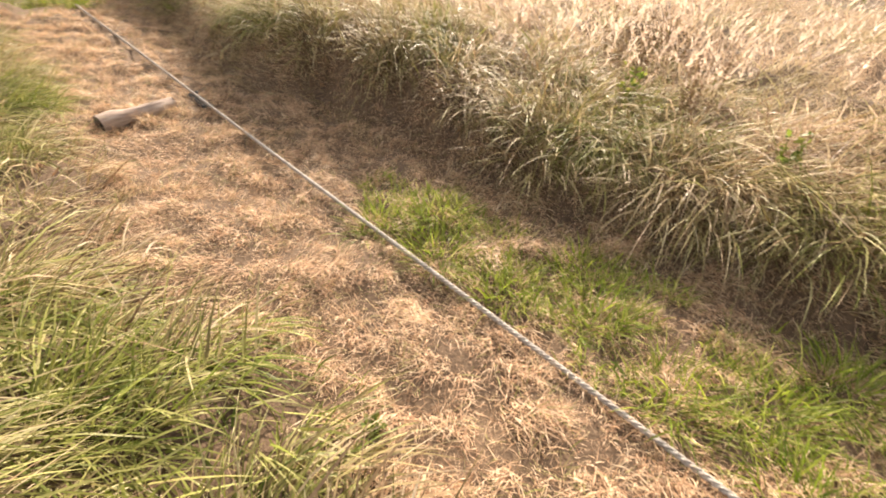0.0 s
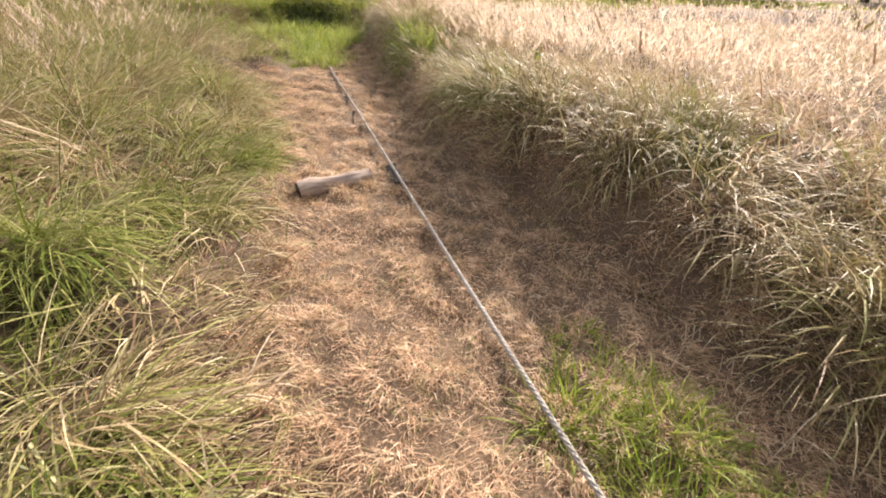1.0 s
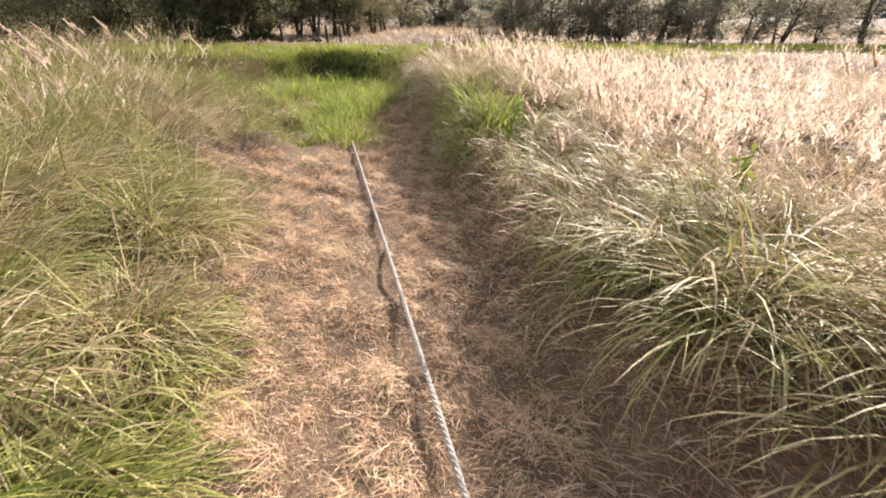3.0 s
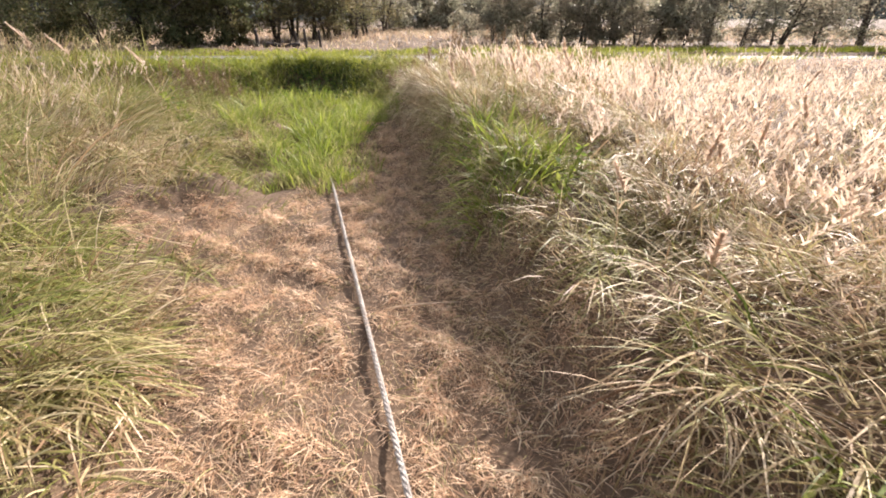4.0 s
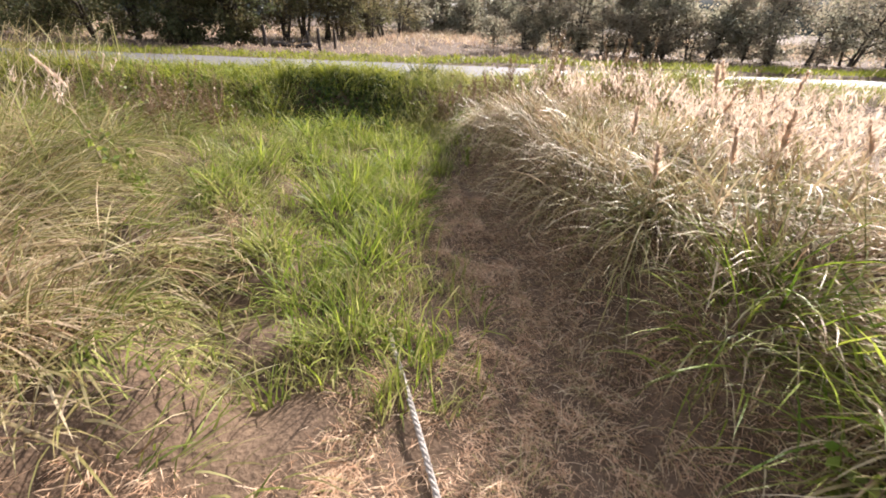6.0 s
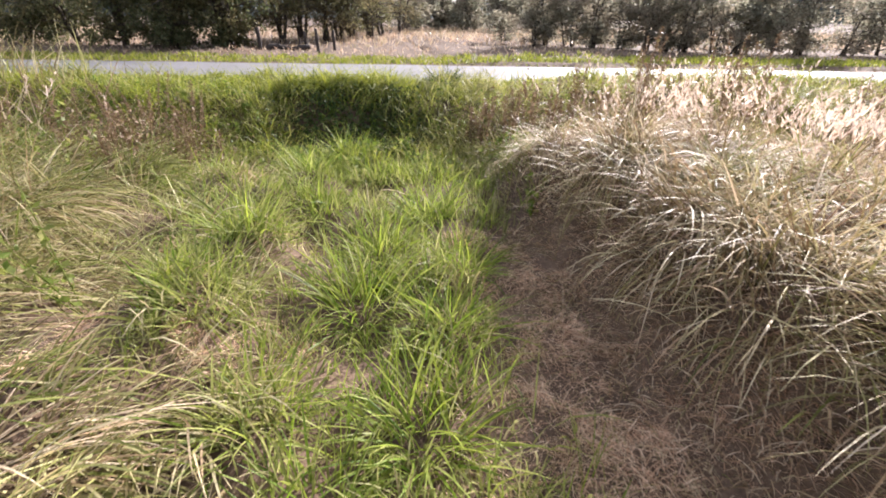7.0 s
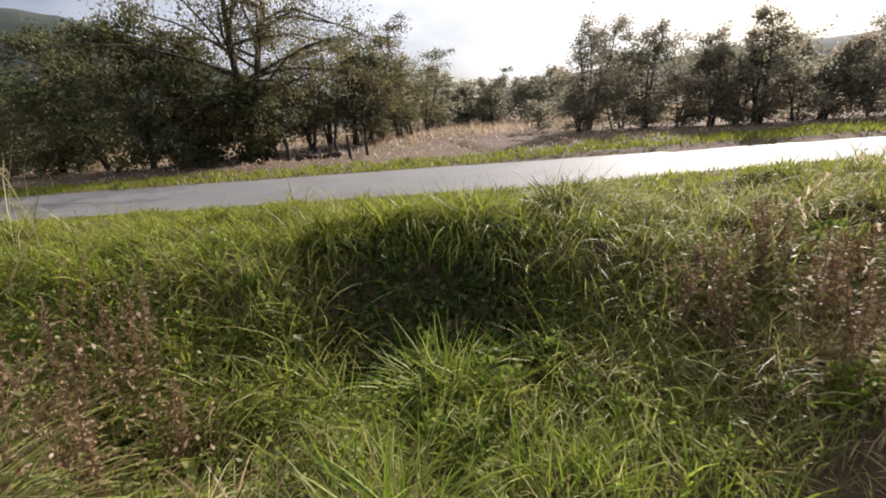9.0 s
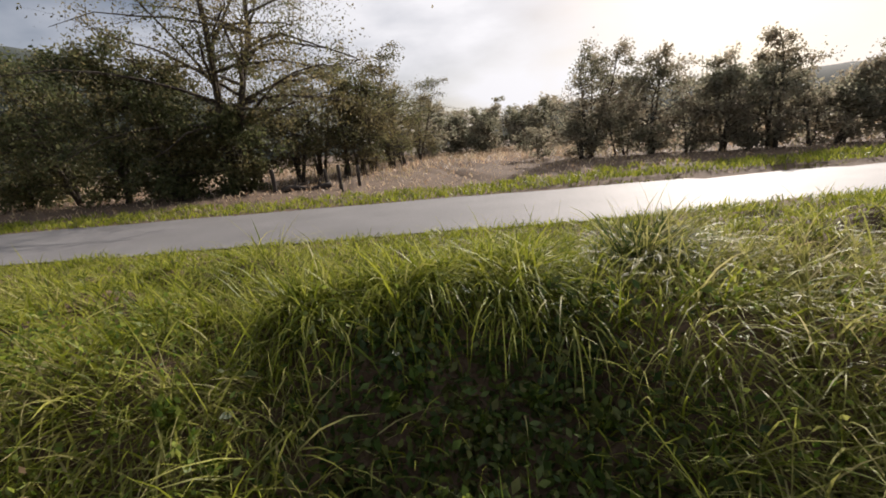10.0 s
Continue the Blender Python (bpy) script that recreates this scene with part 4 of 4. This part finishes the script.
keep = (x > path_right(y) + 1.0) & (across(x, y) < -4.2) & (patches(x, y, 2.2, 6) > -0.35)
x, y = x[keep], y[keep]
groups = []
x2, y2 = scatter(1.9, 6.0, 1.0, 14.2, 46)
keep = (x2 > path_right(y2) + 0.75) & (patches(x2, y2, 1.1, 3) > -0.3)
for px, py in zip(x2[keep], y2[keep]):
    d = px - float(path_right(py))
    hh = RNG.uniform(0.36, 0.6) + 0.06 * d * (1 - 0.8 * float(smooth_step(8, 11.5, py)))
    az = 3.7 + RNG.normal(0, 0.8)
    top = np.array([px, py, float(land(px, py)) + hh])
    groups.append(plume_blades(top, az, RNG.uniform(0.14, 0.26), 18, RNG))
x2, y2 = scatter(-5.5, -1.7, 4.5, 15.0, 7)
for px, py in zip(x2, y2):
    top = np.array([px, py, float(land(px, py)) + RNG.uniform(0.6, 1.0)])
    groups.append(plume_blades(top, RNG.normal(-0.3, 0.6), RNG.uniform(0.14, 0.24), 16, RNG))
for px, py in zip(x, y):
    h = RNG.uniform(0.55, 0.9) * (1 - 0.35 * float(smooth_step(8, 12, py)))
    az = 3.7 + RNG.normal(0, 0.5)
    top = np.array([px + math.cos(az) * 0.12, py + math.sin(az) * 0.12, float(land(px, py)) + h])
    groups.append(plume_blades(top, az, RNG.uniform(0.15, 0.24), 11, RNG))
stuff("reed_plumes", groups, M_PLUME, "pale feathery plumes over the reed field")


def dock(x, y, h, stems, seed):
    """Dead weed: branching stems with ragged seed heads."""
    rng = np.random.default_rng(seed)
    base = thing("dead_weed", "dead red-brown weed with ragged seed spikes", "weed", (x, y, float(land(x, y))), 0, "dead weeds")
    for s in range(stems):
        az, lean = rng.uniform(0, 6.28), rng.uniform(0.05, 0.3)
        hh = h * rng.uniform(0.7, 1.05)
        t = np.linspace(0, 1, 6)
        pts = np.stack([np.cos(az) * lean * hh * t + rng.normal(0, 0.03), np.sin(az) * lean * hh * t + rng.normal(0, 0.03), hh * t - 0.02], -1)
        part("stem", mesh_from("stem", *tube(pts, 0.004 * (1 - 0.6 * t), 5), M_WEED, np.zeros(32)), base)
        n = 150
        f = rng.uniform(0.35, 1.0, n)
        at = np.stack([np.interp(f, t, pts[:, c]) for c in range(3)], -1) + rng.normal(0, 0.009, (n, 3))
        part("seed_spike", leaf_mesh("seed_spike", at, 0.019, 0.0, M_WEED, rng), base)["kind"] = "stuff"
    n = 170
    at = rng.normal(0, 0.13, (n, 3)) * (1, 1, 1.2) + (0, 0, h * 0.4)
    at = at[at[:, 2] > 0.02]
    part("foliage", leaf_mesh("foliage", at, 0.036, 0.25, M_WEED, rng), base)["kind"] = "stuff"


for k, (x, y, h) in enumerate([(-1.75, 15.2, 1.0), (-1.95, 15.0, 0.95), (-1.6, 15.5, 0.9), (-2.3, 15.3, 0.95), (-1.5, 14.8, 0.7), (-2.0, 14.4, 0.7), (-1.8, 15.9, 0.85), (-2.6, 14.9, 0.8),
                               (2.5, 13.2, 0.85), (2.9, 13.5, 0.9), (3.4, 13.2, 0.9), (3.8, 13.4, 0.95), (2.1, 14.8, 0.7), (1.9, 14.5, 0.65), (2.4, 15.0, 0.7), (3.2, 14.6, 0.8), (4.3, 13.9, 0.9), (2.7, 14.1, 0.8), (4.8, 12.7, 0.9), (3.9, 1.9, 0.8), (4.3, 2.4, 0.85), (4.7, 2.0, 0.85), (3.5, 1.2, 0.7), (2.3, 14.4, 0.75), (2.9, 15.2, 0.5), (3.6, 14.0, 0.85), (3.5, 15.2, 0.5), (4.2, 14.6, 0.85), (4.9, 14.2, 0.85), (2.2, 13.7, 0.75), (5.3, 13.4, 0.9), (4.6, 15.2, 0.55), (1.7, 15.3, 0.6), (-2.9, 15.5, 0.9), (-3.3, 15.1, 0.9), (-1.3, 15.2, 0.6), (2.0, 15.5, 0.5), (2.3, 15.4, 0.55), (2.6, 15.6, 0.5), (1.8, 15.1, 0.55), (-2.1, 15.6, 1.0), (-1.9, 14.7, 0.75), (-2.4, 15.0, 0.9)]):
    dock(x, y, h, 5, 500 + k)


# leafy growth over the face of the road bank, thickest and darkest-coloured in the hollow
hx, hy = scatter(-4.2, 3.8, 14.2, 17.4, 2600)
hv = across(hx, hy)
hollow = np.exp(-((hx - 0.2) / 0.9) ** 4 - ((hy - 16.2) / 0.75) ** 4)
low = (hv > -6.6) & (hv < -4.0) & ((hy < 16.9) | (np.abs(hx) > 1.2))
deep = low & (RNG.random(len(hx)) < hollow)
leafy = low & ~deep & (hollow < 0.5) & (RNG.random(len(hx)) < 0.4 * (patches(hx, hy, 0.9, 3) - 0.2 * hx > 0.0))


def bank_leaves(name, pick, rise, size, material, label):
    at = np.stack([hx[pick], hy[pick], land(hx[pick], hy[pick]) + RNG.uniform(0.01, rise, pick.sum())], -1)
    tagged(new(name, leaf_mesh(name, at, size, 0.95 - 0.25 * RNG.random(len(at)), material, RNG)), label, "nettles", kind="stuff")


# shade of the hollow is put into these leaves' dark colour
bank_leaves("nettles", deep, 0.16, 0.06, M_NETTLE, "green nettles in the drain hollow, coloured darker to stand for its shade")
bank_leaves("bank_herbs", leafy, 0.26, 0.034, M_HERB, "leafy green weeds growing through the bank grass")


def herb(x, y, h, seed, tone=0.9):
    """Leafy green herb with broad leaves on a few stems."""
    rng = np.random.default_rng(seed)
    base = thing("herb", "leafy green weed with broad pointed leaves", "weed", (x, y, float(land(x, y))), 0, "leafy herbs")
    for s in range(3):
        az, lean = rng.uniform(0, 6.28), rng.uniform(0.05, 0.5)
        t = np.linspace(0, 1, 5)
        pts = np.stack([np.cos(az) * lean * h * t, np.sin(az) * lean * h * t, h * t * rng.uniform(0.8, 1.0) - 0.01], -1)
        part("stem", mesh_from("stem", *tube(pts, 0.004 * (1 - 0.5 * t), 5), M_HERB, np.full(27, 0.7)), base)
        n = 22
        f = rng.uniform(0.15, 1.0, n)
        at = np.stack([np.interp(f, t, pts[:, c]) for c in range(3)], -1)
        part("foliage", leaf_mesh("foliage", at, 0.05, tone, M_HERB, rng), base)["kind"] = "stuff"


for k in range(22):
    herb(spots.uniform(-0.7, 0.95), spots.uniform(15.3, 16.6), spots.uniform(0.12, 0.24), 800 + k, 1.0)
for k in range(34):
    cx = spots.uniform(-3.5, 3.2)
    herb(cx, 21.2 + spots.uniform(-6.2, -4.6) / 0.972 - 0.24 * cx, spots.uniform(0.18, 0.34), 700 + k)
for k, (x, y, h) in enumerate([(1.95, 7.9, 0.5), (1.7, 8.9, 0.3), (3.3, 1.6, 0.4), (3.0, 0.4, 0.35), (0.42, 0.75, 0.05), (2.9, 6.1, 0.4), (1.55, 12.9, 0.35)]):
    herb(x, y, h, 760 + k, 0.75)
for k, (x, y, h) in enumerate([(-1.3, 12.1, 0.85), (-1.45, 12.35, 0.7), (-2.2, 14.0, 0.8)]):
    herb(x, y, h, 780 + k, 0.7)


# ---- loose stems ----
def stem(name, label, pts, r):
    pts = np.array(pts, float)
    t = np.linspace(0, 1, 12)
    k = np.linspace(0, 1, len(pts))
    line = np.stack([np.polyval(np.polyfit(k, pts[:, i], len(pts) - 1), t) for i in range(3)], -1)
    v, q = tube(line - line[0], r * (1 - 0.6 * t), 6)
    ob = new(name, mesh_from(name, v, q, M_PLUME, np.full(len(v), 0.1)))
    ob.location = line[0]
    return tagged(ob, label, "stem", "loose dry stems")


stem("dry_stem", "pale arching dry grass stem over the path", [(0.76, 7.62, 0.03), (0.95, 7.5, 0.12), (1.22, 7.55, 0.06)], 0.004)
stem("dry_stem", "pale dead stalk lying in the green hollow", [(0.42, 13.95, 0.06), (0.5, 13.55, 0.2), (0.57, 13.15, 0.3)], 0.006)
stem("dry_stem", "pale dry stem leaning from the grass", [(-0.55, 8.7, 0.05), (-0.75, 8.6, 0.2), (-1.0, 8.65, 0.3)], 0.005)
stem("dry_stem", "pale dry stem leaning from the grass", [(-0.9, 10.1, 0.05), (-0.75, 9.85, 0.3), (-0.5, 9.7, 0.36)], 0.004)
